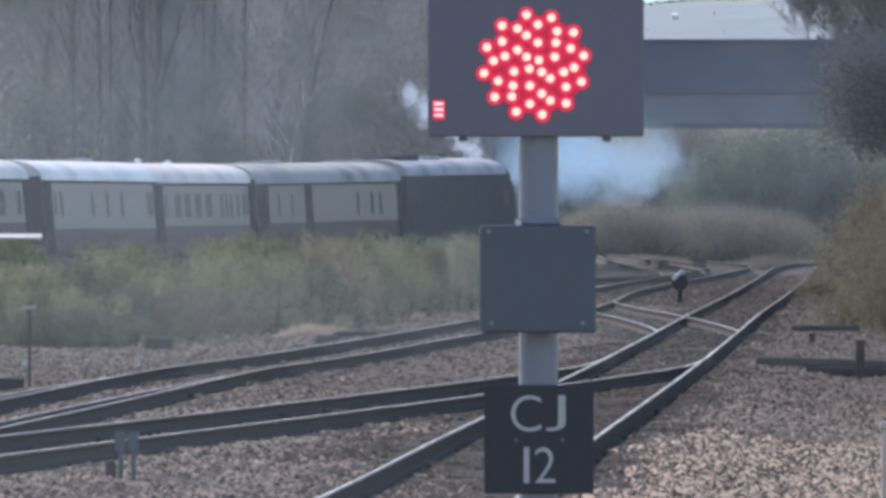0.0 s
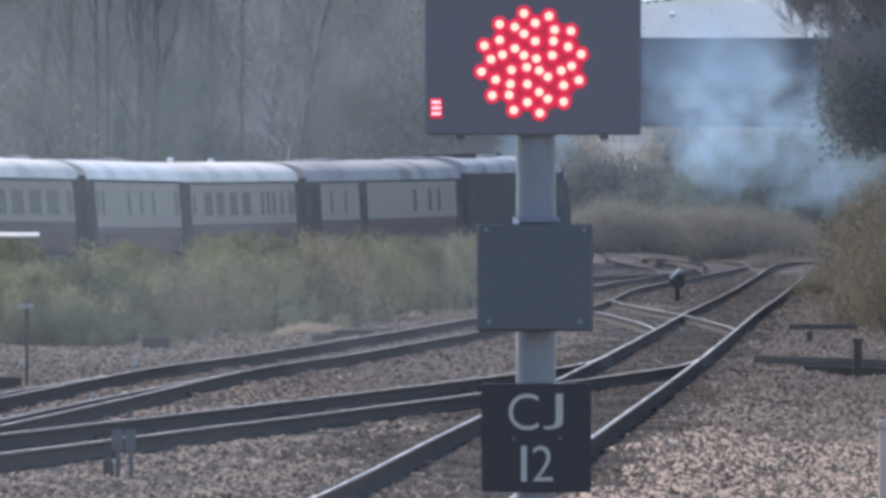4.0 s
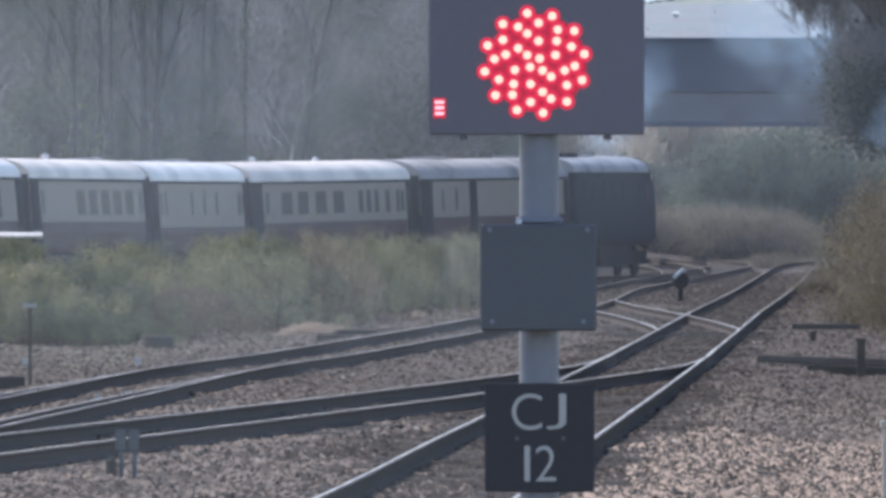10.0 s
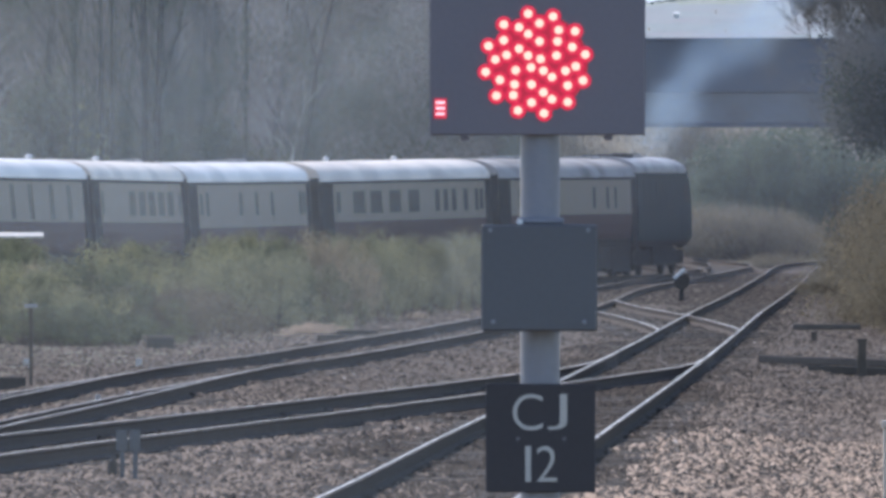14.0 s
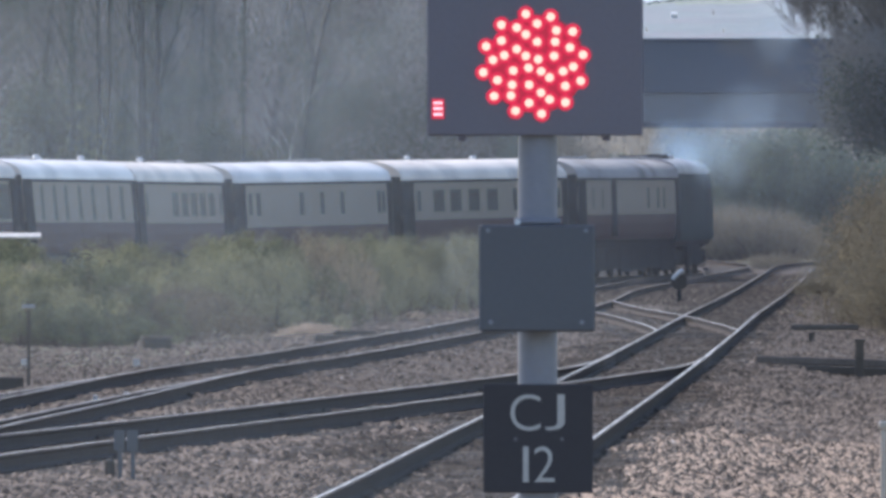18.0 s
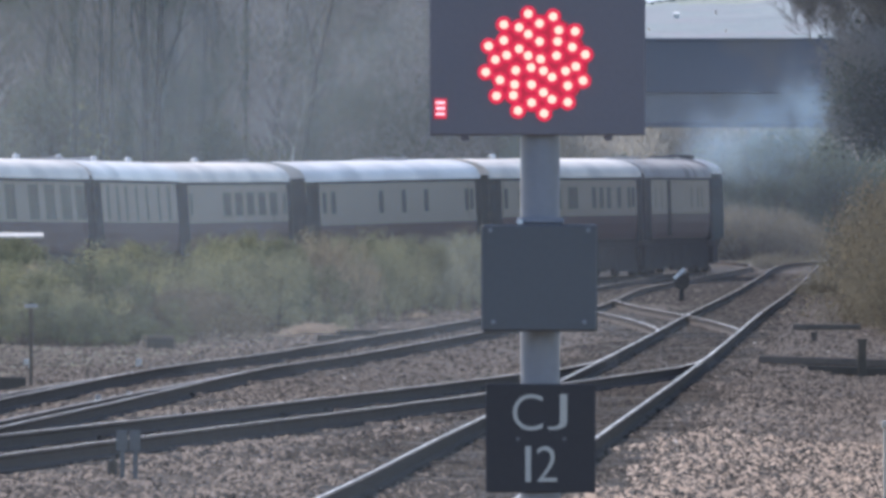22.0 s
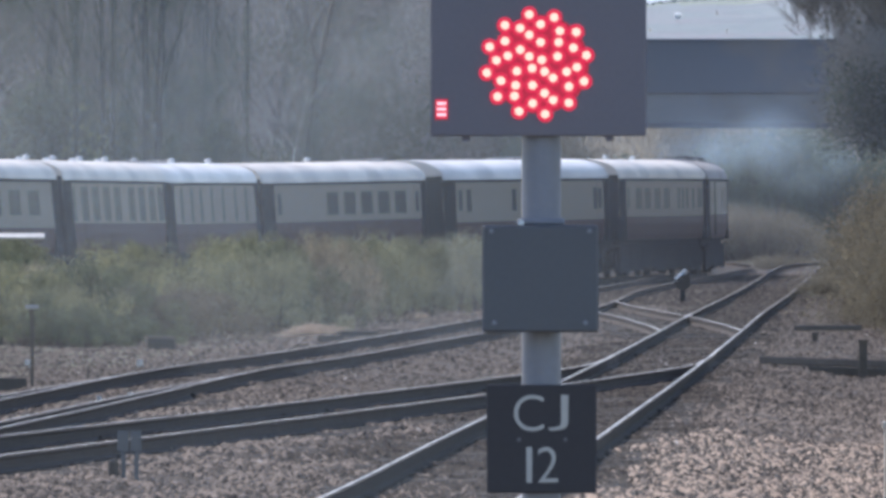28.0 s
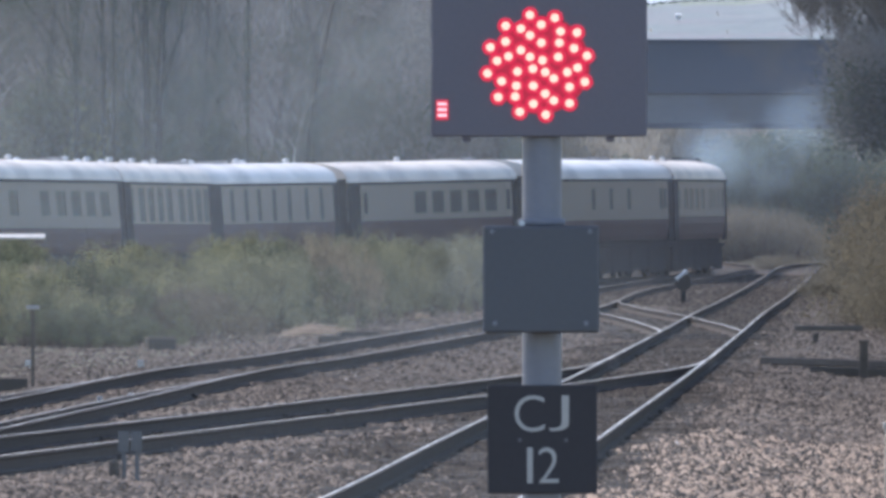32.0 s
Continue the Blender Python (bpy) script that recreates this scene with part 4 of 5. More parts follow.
def make_hill():
    """Two slopes of fields with hedges between them."""
    xs = np.concatenate([np.linspace(-700, -5, 40), np.linspace(0, 120, 121), np.linspace(125, 1100, 40)])
    n, m = len(xs), 25
    verts = [hill_point(float(x), j / (m - 1)) for j in range(m) for x in xs]
    faces = [(j * n + i, j * n + i + 1, (j + 1) * n + i + 1, (j + 1) * n + i) for j in range(m - 1) for i in range(n - 1)]
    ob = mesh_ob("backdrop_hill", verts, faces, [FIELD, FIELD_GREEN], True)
    ob.data.polygons.foreach_set("material_index", [1 if (k // (n - 1)) / (m - 1) > 0.80 + 0.05 * math.sin(xs[k % (n - 1)] / 14.0) else 0 for k in range(len(faces))])
    tagged(ob, "hazy distant hillside of fields", "hill", kind="structure")
    r = np.random.RandomState(44)
    rows = []
    for v, x0, x1, each in ((0.86, 30, 75, 260), (0.995, 20, 110, 420)):
        for x in r.uniform(x0, x1, each):
            p = hill_point(float(x), v + 0.012 * math.sin(x / 8.0))
            rows.append((p[0], p[1] - 0.3, p[2] + 0.15 + 0.35 * r.rand() ** 2))
    hedge = new("far_hedges", sheet_mesh("far_hedges", np.array(rows), 0.32, 45, FAR_HEDGE))
    tagged(hedge, "dark hedge lines between distant fields", "hedge", kind="stuff")


# Pale slope added above the hill in place of white sky.
def make_sky_strip():
    n = 60
    verts = [(-900 + 2600 * i / (n - 1), 4300 + 500 * j / 3, (-6, 30, 55, 66 + 3 * math.sin(i * 0.7))[j]) for j in range(4) for i in range(n)]
    faces = [(j * n + i, j * n + i + 1, (j + 1) * n + i + 1, (j + 1) * n + i) for j in range(3) for i in range(n - 1)]
    tagged(mesh_ob("backdrop_sky_strip", verts, faces, SKY_STRIP, True), "pale ridge added in place of the white sky", "hill", kind="structure")


make_sky_strip()
bm = boxes((-0.85, 0.85, -0.7, 0.7, -0.6, 0.8))
ridge = [bm.verts.new((x, y, z)) for x in (-0.9, 0.9) for y, z in ((-2.6, 0.70), (2.6, 0.70), (0.0, 1.3))]
for f in ((0, 2, 5, 3), (1, 4, 5, 2), (0, 1, 2), (3, 5, 4)):
    bm.faces.new([ridge[k] for k in f])
far_house = part("far_house", bm, WHITE, None)
far_house.scale = (0.62, 0.62, 0.62)
far_house.location = (45.1, 3066, 30.0)
tagged(far_house, "small white farmhouse on the distant hillside", "house")


# ---- the platform under the eye ----
platform = part("platform", boxes((-2.6, 2.2, -80.0, 34.0, -0.6, 0.88), (-2.75, 2.35, -80.1, 34.1, 0.88, 0.96), bevel=0.01), CONCRETE, None)
tagged(platform, "plain concrete station platform", "platform", kind="structure")


# ---- vegetation ----
def sheet_mesh(name, centres, size, seed, mat, flat=0.6, facing=None):
    """Many small leaf blades, each a bent pair of triangles."""
    r = np.random.RandomState(seed)
    n = len(centres)
    d = r.normal(size=(n, 3))
    d[:, 2] *= flat
    d /= np.linalg.norm(d, axis=1)[:, None]
    e = np.cross(d, r.normal(size=(n, 3)))
    e /= np.linalg.norm(e, axis=1)[:, None]
    if facing is not None:
        f = facing + 0.45 * r.normal(size=(n, 3))
        d = np.cross(f, r.normal(size=(n, 3)))
        d /= np.linalg.norm(d, axis=1)[:, None]
        e = np.cross(f, d)
        e /= np.linalg.norm(e, axis=1)[:, None]
    s = size * (0.5 + r.rand(n, 1))
    v = np.stack([centres - d * s, centres + e * s * 0.55, centres + d * s, centres - e * s * 0.55], 1).reshape(-1, 3)
    f = np.arange(n * 4).reshape(n, 4)
    me = bpy.data.meshes.new(name)
    me.vertices.add(len(v))
    me.vertices.foreach_set("co", v.reshape(-1))
    me.loops.add(n * 4)
    me.loops.foreach_set("vertex_index", f.reshape(-1).astype(np.int32))
    me.polygons.add(n)
    me.polygons.foreach_set("loop_start", np.arange(0, n * 4, 4, dtype=np.int32))
    me.update(calc_edges=True)
    me.materials.append(mat)
    return me


def strands(name, starts, ends, r0, r1, mat, bend=0.0, seed=0):
    """Thin three-sided stems, one after another, in one mesh."""
    rnd = np.random.RandomState(seed)
    starts, ends = np.array(starts, float), np.array(ends, float)
    n = len(starts)
    d = ends - starts
    d /= np.linalg.norm(d, axis=1)[:, None] + 1e-9
    e = np.cross(d, np.array([0.31, 0.9, 0.2]))
    e /= np.linalg.norm(e, axis=1)[:, None] + 1e-9
    g = np.cross(d, e)
    r0, r1 = np.broadcast_to(np.array(r0, float), (n,)), np.broadcast_to(np.array(r1, float), (n,))
    v = []
    for base, rr in ((starts, r0), (ends, r1)):
        for k in range(3):
            a = 2.094 * k
            v.append(base + (e * math.cos(a) + g * math.sin(a)) * rr[:, None])
    v = np.stack(v, 1).reshape(-1, 3)
    tri = np.array([(0, 1, 4, 3), (1, 2, 5, 4), (2, 0, 3, 5)])
    f = (np.arange(n)[:, None, None] * 6 + tri[None]).reshape(-1, 4)
    me = bpy.data.meshes.new(name)
    me.vertices.add(len(v))
    me.vertices.foreach_set("co", v.reshape(-1))
    me.loops.add(len(f) * 4)
    me.loops.foreach_set("vertex_index", f.reshape(-1).astype(np.int32))
    me.polygons.add(len(f))
    me.polygons.foreach_set("loop_start", np.arange(0, len(f) * 4, 4, dtype=np.int32))
    me.update(calc_edges=True)
    me.materials.append(mat)
    return me


DRY = (STRAW, PALE_STRAW, THICKET)


def bush_mesh(seed, rx, ry, h, leaves, size, mat, stem_count=60):
    """Leaves gathered in clumps along arching stems."""
    r = np.random.RandomState(seed)
    k = max(14, leaves // (70 if mat in DRY else 420))
    cl = np.stack([np.clip(r.normal(size=k), -2, 2) * rx * 0.45, np.clip(r.normal(size=k), -2, 2) * ry * 0.45, np.zeros(k)], 1)
    edge = np.clip(1 - (cl[:, 0] / (rx * 1.15)) ** 2 - (cl[:, 1] / (ry * 1.15)) ** 2, 0.08, 1) ** 0.5
    cl[:, 2] = h * edge * (0.15 + 0.8 * r.rand(k) ** 0.7)
    rad = 0.16 * h + 0.18 * h * r.rand(k)
    pick = r.randint(0, k, leaves)
    out = r.normal(size=(leaves, 3))
    if mat not in DRY:
        out /= np.linalg.norm(out, axis=1)[:, None]
    reach = rad[pick, None] * (1.0 if mat in DRY else 1.15 * r.rand(leaves, 1) ** 0.3)
    c = cl[pick] + out * reach * np.array([0.8, 0.8, 0.55 if mat in DRY else 0.7])
    c[:, 2] = np.abs(c[:, 2])
    leaf = sheet_mesh("leaves", c, size, seed + 1, mat, facing=None if mat in DRY else out + np.array([0, 0, 0.25]))
    top = cl[r.randint(0, k, stem_count)] + r.normal(size=(stem_count, 3)) * 0.2
    top[:, 2] = np.abs(top[:, 2]) * 1.1 + 0.1
    foot = top * np.array([0.6, 0.6, 0]) + r.normal(size=(stem_count, 3)) * np.array([0.2, 0.2, 0])
    stem = strands("stems", foot, top, 0.014, 0.005, STEM)
    return leaf, stem


def bush(name, label, meshes, x, y, turn=0, scale=(1, 1, 1), category="bush", lift=0.0, group=""):
    z = float(terrain(np.array(float(x)), np.array(float(y))))
    root = empty(name, pose(x, y, z + lift, 0, 0, turn) @ Matrix.Diagonal((*scale, 1)))
    tagged(root, label, category, group)
    for nm, me in zip(("foliage", "stem_tangle"), meshes):
        ob = new(nm, me)
        ob.parent = root
    return root


make_hill()
BR = [bush_mesh(11 + k, 2.2, 3.5, 1.75, 24000, 0.026, (OLIVE_BRAMBLE, DARK_BRAMBLE, BRAMBLE, BROWN_BRAMBLE)[k], 60) for k in range(4)]
RU = [bush_mesh(31 + k, 1.6, 3.0, 2.5, 40000, 0.024, RUSSET, 100) for k in range(2)]
SH = [bush_mesh(51 + k, 2.4, 3.0, 3.0, 10000, 0.065, SHRUB, 120) for k in range(3)]
ST = [bush_mesh(71 + k, 2.0, 3.0, 1.5, 14000, 0.034, STRAW, 120) for k in range(2)]

rr = random.Random(5)
for x, y, s, h in ((-7.6, 262, 1.0, 0.92), (-6.6, 260, 0.85, 0.80), (-6.0, 264, 0.95, 0.86), (-5.0, 266, 0.8, 0.74), (-4.5, 270, 0.9, 0.76), (-6.9, 276, 1.1, 0.84), (-5.4, 283, 1.0, 0.8),
                   (-3.5, 284, 1.0, 0.84), (-2.9, 292, 0.85, 0.9), (-2.3, 300, 0.9, 1.05), (-3.7, 304, 1.05, 0.98), (-1.5, 312, 0.95, 1.0), (-2.6, 319, 1.1, 0.92), (-0.7, 328, 0.9, 0.95),
                   (-1.5, 338, 1.1, 0.96), (0.3, 346, 0.9, 1.0), (-0.5, 354, 1.1, 0.92), (1.0, 366, 0.9, 1.0), (0.2, 374, 1.05, 0.9), (-5.8, 302, 1.1, 0.84), (-7.8, 292, 1.2, 0.9), (-4.6, 322, 1.1, 0.9),
                   (-6.6, 320, 1.2, 0.9), (-9.0, 312, 1.2, 0.95), (-6.35, 255, 0.45, 0.4), (-5.75, 256, 0.5, 0.44), (-5.2, 258, 0.45, 0.34)):
    h *= 1 - 0.15 * math.exp(-((x / y + 0.0176) / 0.0022) ** 2) - 0.06 * smooth(-0.006, -0.003, x / y)
    kind = 0 if x < -6.4 and y < 265 else 1 if h < 0.5 else 3 if -5.2 < x < -4.4 and y < 275 else 1 if -6.1 < x < -5.9 or y == 292 else rr.choice((0, 2, 2, 3))
    bush("bramble_bush", "%s bramble thicket beside the tracks" % ("olive-green", "dark green", "grey-green", "brown")[kind], BR[kind], x * 1.17, y * 1.17, rr.choice((0, 180)) + rr.uniform(-15, 15), (s * (0.92 if y < 285 else 0.75), s, h * (1.0 if y < 283 else 1.16)), group="lineside brambles")
TUFTS = [bush_mesh(75 + k, 2.0, 3.0, 1.5, 5000, 0.045, PALE_STRAW, 40) for k in range(2)]
for x, y, s in ((-3.0, 327, 0.09), (-2.75, 328, 0.13), (-2.5, 331, 0.1), (-3.15, 322, 0.07), (-2.2, 330, 0.06), (-0.6, 372, 0.1)):
    bush("grass_tuft", "tuft of pale dry straw-coloured grass by the track", TUFTS[rr.randrange(2)], x, y, rr.uniform(0, 360), (s, s * 2, s * 1.3), category="grass", group="dry grass tufts")
for x, y, s in ((10.4, 319, 0.42), (11.0, 318, 0.5), (11.6, 318, 0.55), (12.3, 320, 0.6), (10.7, 323, 0.5)):
    bush("russet_bush", "low spreading russet-brown bush beside the main line", RU[rr.randrange(2)], x, y, rr.uniform(0, 360), (s, s, s * 0.9), group="russet bushes")
for x, y, s in ((10.3, 322, 0.8), (11.1, 326, 1.1), (10.6, 338, 0.9), (11.6, 345, 1.15), (12.5, 360, 1.25), (11.5, 352, 1.0), (13.3, 372, 1.35), (12.0, 350, 1.3), (13.1, 354, 1.5)):
    bush("russet_bush", "russet-brown leafy bush beside the main line", RU[rr.randrange(2)], x - 0.2, y, rr.uniform(0, 360), (s, s, s * rr.uniform(1.15, 1.3)), group="russet bushes")
for k in range(13):
    x = 6.6 + 1.05 * k + rr.uniform(-0.4, 0.4)
    bush("shrub", "dark green-brown winter shrub by the bridge", SH[k % 3], x, rr.uniform(738, 762), rr.uniform(0, 360), (1.2, 1.2, rr.uniform(1.2, 1.6)), group="shrubs by the bridge")
for x, y, s, h in ((10.35, 432, 0.3, 0.2), (10.7, 438, 0.4, 0.26), (11.3, 446, 0.5, 0.3), (12.0, 456, 0.6, 0.36), (12.9, 470, 0.7, 0.42), (11.6, 420, 0.6, 0.42)):
    bush("weed_clump", "low olive-brown weeds beside the main line", RU[rr.randrange(2)], x, y, rr.uniform(0, 360), (s, s, h), group="weeds by the main line")
DS = [bush_mesh(91 + k, 2.3, 3.0, 3.0, 16000, 0.05, SCREEN_SHRUB, 60) for k in range(2)]
for x, y, s, h in ((12.3, 728, 0.8, 1.35), (13.5, 724, 1.0, 1.75), (14.8, 727, 1.15, 2.0), (16.0, 722, 1.2, 2.05), (17.3, 725, 1.2, 1.9), (18.6, 720, 1.1, 1.6), (19.6, 724, 1.0, 1.3)):
    bush("shrub", "tall rounded dull-green shrub seen under the bridge", DS[rr.randrange(2)], x, y, rr.uniform(0, 360), (s, s, h), group="shrubs by the bridge")
TH = [bush_mesh(79 + k, 2.0, 3.0, 1.5, 15000, 0.045, THICKET, 40) for k in range(2)]
for k in range(18):
    bush("dry_thicket", "tall grey-brown thicket beyond the bridge", TH[k % 2], 2.0 + 1.25 * k + rr.uniform(-0.4, 0.4), rr.uniform(785, 825), rr.uniform(0, 360), (1.4, 1.4, rr.uniform(4.6, 5.4)), group="thickets beyond the bridge")
for k in range(16):
    x, y = 5.6 + 0.62 * k + rr.uniform(-0.3, 0.3), rr.uniform(694, 714)
    bush("dry_scrub", "dry straw-brown scrub on the railway bank beyond the bridge", ST[k % 2], x, y, rr.uniform(0, 360), (0.8, 1.2, rr.uniform(1.1, 1.6)), group="dry scrub")
for x, y, s in ((12.6, 618, 0.45), (13.2, 626, 0.55), (17.6, 600, 1.3), (18.6, 585, 1.2), (17.3, 560, 1.0), (13.5, 500, 0.8), (14.4, 515, 0.9)):
    bush("dry_scrub", "dry straw-brown scrub on the railway bank", ST[rr.randrange(2)], x, y, rr.uniform(0, 360), (s * 0.75, s, s * 0.78), group="dry scrub")


def tree_meshes(seed, height, trunk_r, spread_r, depth=5, bark=BARK, lean=0.0, wander=0.10, share_out=(0.4, 0.6), tall=0.62):
    """Trunk and limbs in one mesh, fine branches in another."""
    r = random.Random(seed)
    wood0, wood1, wr0, wr1 = [], [], [], []
    tw0, tw1, tr0, tr1 = [], [], [], []

    def grow(p, d, length, rad, level):
        n = (3 if tall < 0.7 else 7) if level == 0 else 2
        q = p
        for k in range(n):
            d = (d + Vector((r.gauss(0, wander if level == 0 else 0.10), r.gauss(0, wander if level == 0 else 0.10), r.gauss(0.03, 0.05)))).normalized()
            e = q + d * (length / n)
            ra, rb = rad * (1 - 0.35 * k / n), rad * (1 - 0.35 * (k + 1) / n)
            (wood0 if level < 3 else tw0).append(q)
            (wood1 if level < 3 else tw1).append(e)
            (wr0 if level < 3 else tr0).append(ra)
            (wr1 if level < 3 else tr1).append(rb)
            q = e
            if level < depth and (k > 0 or level > 0):
                for _ in range(2 if level < 3 else 3):
                    a = r.uniform(0, 6.283)
                    side = Vector((math.cos(a), math.sin(a), r.uniform(0.15, 0.8)))
                    nd = (d * 0.75 + side * r.uniform(0.5, 0.9)).normalized()
                    grow(q, nd, length * r.uniform(0.5, 0.72) * ((0.75 if tall < 0.7 else 0.35) if level == 0 else 1), max(rb * (r.uniform(*share_out) if level == 0 else r.uniform(0.4, 0.6)), 0.008), level + 1)

    grow(Vector((0, 0, -0.2)), Vector((lean, 0, 1)).normalized(), height * tall, trunk_r, 0)
    return strands("trunk", wood0, wood1, wr0, wr1, bark), strands("branches", tw0, tw1, tr0, tr1, TWIG)


def tree(label, meshes, x, y, turn=0, s=1.0, sz=1.0, group="trees of the wooded bank", lift=0.0):
    z = float(terrain(np.array(float(x)), np.array(float(y))))
    root = empty("tree", pose(x, y, z + lift, 0, 0, turn) @ Matrix.Diagonal((s, s, s * sz, 1)))
    tagged(root, label, "tree", group)
    for nm, me in zip(("trunk", "crown"), meshes):
        ob = new(nm, me)
        ob.parent = root
    return root


TREES = [tree_meshes(100 + k, 11.0, 0.12, 3.0, wander=0.05, share_out=(0.3, 0.45), tall=0.62 if k == 3 else 0.95, depth=4) for k in range(4)]
BIRCHES = [tree_meshes(120 + k, 8.0, 0.06, 2.0, depth=3, bark=BIRCH, lean=0.12, share_out=(0.2, 0.3)) for k in range(2)]
for k in range(34):
    y = rr.uniform(520, 605)
    u = rr.uniform(-0.0295, -0.007)
    tree("bare grey-brown winter tree in the hazy wood", TREES[k % 3], u * y, y, rr.uniform(0, 360), rr.uniform(0.85, 1.25))
for k in range(7):
    y = rr.uniform(575, 612)
    tree("bare grey winter tree deep in the hazy wood", TREES[k % 3], rr.uniform(-0.008, 0.0035) * y, y, rr.uniform(0, 360), rr.uniform(0.85, 1.1))
DARK_BARK = material("dark_bark", (0.075, 0.079, 0.071), (0.03, 0.032, 0.03), 0.95, scale=3, fine=30, bump=0.5, spec=0.05)
DARK_TREES = [tree_meshes(150 + k, 15.0, (0.15, 0.10, 0.085)[k], 3.0, bark=DARK_BARK, depth=3, wander=0.015, share_out=(0.2, 0.3), tall=0.95) for k in range(3)]
for x, y, k, s in ((-9.5, 509, 0, 1.0), (-11.95, 511, 1, 0.95), (-10.95, 510, 1, 0.9)):
    tree("dark bare trunk at the edge of the wood", DARK_TREES[k], x, y, rr.uniform(0, 360), s)


def ivy_sleeve(seed, leaves, low, high, lumps):
    """Ivy round a trunk, thicker in uneven lumps on the way up."""
    r = np.random.RandomState(seed)
    at = low + (high - low) * r.rand(lumps)
    wide = 0.07 + 0.16 * r.rand(lumps) ** 2
    pick = r.randint(0, lumps, leaves)
    c = np.clip(r.normal(size=(leaves, 3)), -2, 2) * np.stack([wide[pick], wide[pick], 0.2 + 1.2 * wide[pick]], 1)
    c[:, 2] += at[pick]
    c[:, 2] = np.abs(c[:, 2])
    return sheet_mesh("ivy", c, 0.05, seed + 1, DARK_SHRUB)


SLEEVES = [ivy_sleeve(170 + k, 2600, 0.3, 9.0, 22) for k in range(3)]
for x, y, k, s in ((-9.35, 508.6, 0, 1.0), (-11.9, 508.4, 1, 0.8), (-10.62, 508.7, 2, 0.8), (-6.4, 509.2, 1, 0.6)):
    z = float(terrain(np.array(x), np.array(y)))
    root = empty("ivy_tree", pose(x, y, z, 0, 0, 110 * k + 40 * s) @ Matrix.Diagonal((s, s, 1, 1)))
    tagged(root, "tall ivy-clad dark trunk at the wood's edge", "tree", "ivy-clad trees of the wood")
    for nm, me in (("trunk", DARK_TREES[k][0]), ("crown", DARK_TREES[k][1]), ("ivy", SLEEVES[k])):
        ob = new(nm, me)
        ob.parent = root
for x, y in ((-5.0, 508), (-9.3, 530), (-15.0, 520)):
    tree("pale-barked leaning birch in the wood", BIRCHES[0], x, y, rr.uniform(0, 360), 0.9)
for x, y, s in ((-11.35, 510, 0.42), (-10.9, 511, 0.34), (-11.6, 512, 0.3)):
    bush("ivy_bush", "green ivy-covered bush at the wood's edge", (sheet_mesh("foliage", np.random.RandomState(int(-x * 10)).normal(size=(2400, 3)) * np.array([1.2, 1.2, 1.6]) + np.array([0, 0, 2.4]), 0.09, 9, IVY),), x, y, 0, (s, s, s * 1.6), group="ivy bushes")
OL = [bush_mesh(95 + k, 2.2, 2.6, 3.2, 7000, 0.06, OLIVE, 100) for k in range(2)]
for x, y, s, h in ((-11.9, 513, 0.9, 1.75), (-10.4, 515, 0.8, 1.6), (-8.9, 513, 0.8, 1.3), (-7.7, 516, 0.9, 1.45), (-13.6, 514, 1.0, 1.5), (-6.2, 517, 0.9, 1.2)):
    bush("evergreen_bush", "dull olive-green evergreen bush below the bare trees", OL[rr.randrange(2)], x, y, rr.uniform(0, 360), (s, s, h), group="evergreen bushes")
for k in range(34):
    y = rr.uniform(509, 590)
    u = rr.uniform(-0.03, -0.006 if k % 4 else 0.004)
    bush("undergrowth_bush", "brown winter undergrowth below the bare trees", SH[k % 3] if k % 2 else ST[k % 2], u * y, y, rr.uniform(0, 360), (1.2, 1.2, rr.uniform(1.0, 1.6)), group="undergrowth")


def far_wood():
    """The depth of the wood: uncountable thin stems and twigs."""
    r = np.random.RandomState(77)
    n = 52000
    y = r.uniform(555, 628, n)
    x = r.uniform(-0.031, 0.0035, n) * y
    z = terrain(x, y) + 11.5 * r.rand(n) ** 0.8
    p = np.stack([x, y, z], 1)
    d = r.normal(size=(n, 3)) * np.array([0.7, 0.5, 0.7])
    # Upper twigs paler: haze at the treetops is put into their colour.
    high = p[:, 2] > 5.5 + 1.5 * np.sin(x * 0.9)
    for mat, sel, label in ((TWIG, ~high, "hazy mass of bare grey-brown winter twigs"), (PALE_TWIG, high, "bare winter treetops, paled for the haze")):
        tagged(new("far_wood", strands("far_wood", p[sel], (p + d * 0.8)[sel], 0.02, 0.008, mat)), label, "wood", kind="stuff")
    for mat, clumps, each, low, high, label in ((PALE_TWIG, 110, 240, 4.0, 12.0, "pale pinkish-grey clumps of fine birch twigs"), (IVY_TWIG, 70, 520, 0.5, 9.5, "dense dark clumps of ivy and twigs in the wood")):
        cy = r.uniform(509 if mat is PALE_TWIG else 514, 590, clumps)
        cx = r.uniform(-0.0295, 0.003, clumps) * cy
        c = np.stack([cx, cy, terrain(cx, cy) + low + (high - low) * r.rand(clumps)], 1)
        q = np.repeat(c, each, 0) + r.normal(size=(clumps * each, 3)) * (np.array([0.55, 0.6, 0.7]) if mat is PALE_TWIG else np.array([0.75, 0.6, 0.6])) * np.repeat(0.5 + r.rand(clumps, 1), each, 0)
        w = r.normal(size=q.shape) * np.array([0.3, 0.3, 0.35]) + np.array([0, 0, 0.15])
        tagged(new("twig_clumps", strands("twig_clumps", q, q + w, 0.013, 0.006, mat)), label, "wood", kind="stuff")


far_wood()
# tree hanging over the bridge's end
OVER = tree_meshes(140, 12.0, 0.2, 3.0, depth=6)
for x, y, t, s in ((15.5, 518, 20, 0.85), (15.9, 512, 140, 0.9), (16.8, 540, 80, 0.9)):
    tree("dark bare tree overhanging the line near the bridge", OVER, x, y, t, s, group="trees near the bridge")

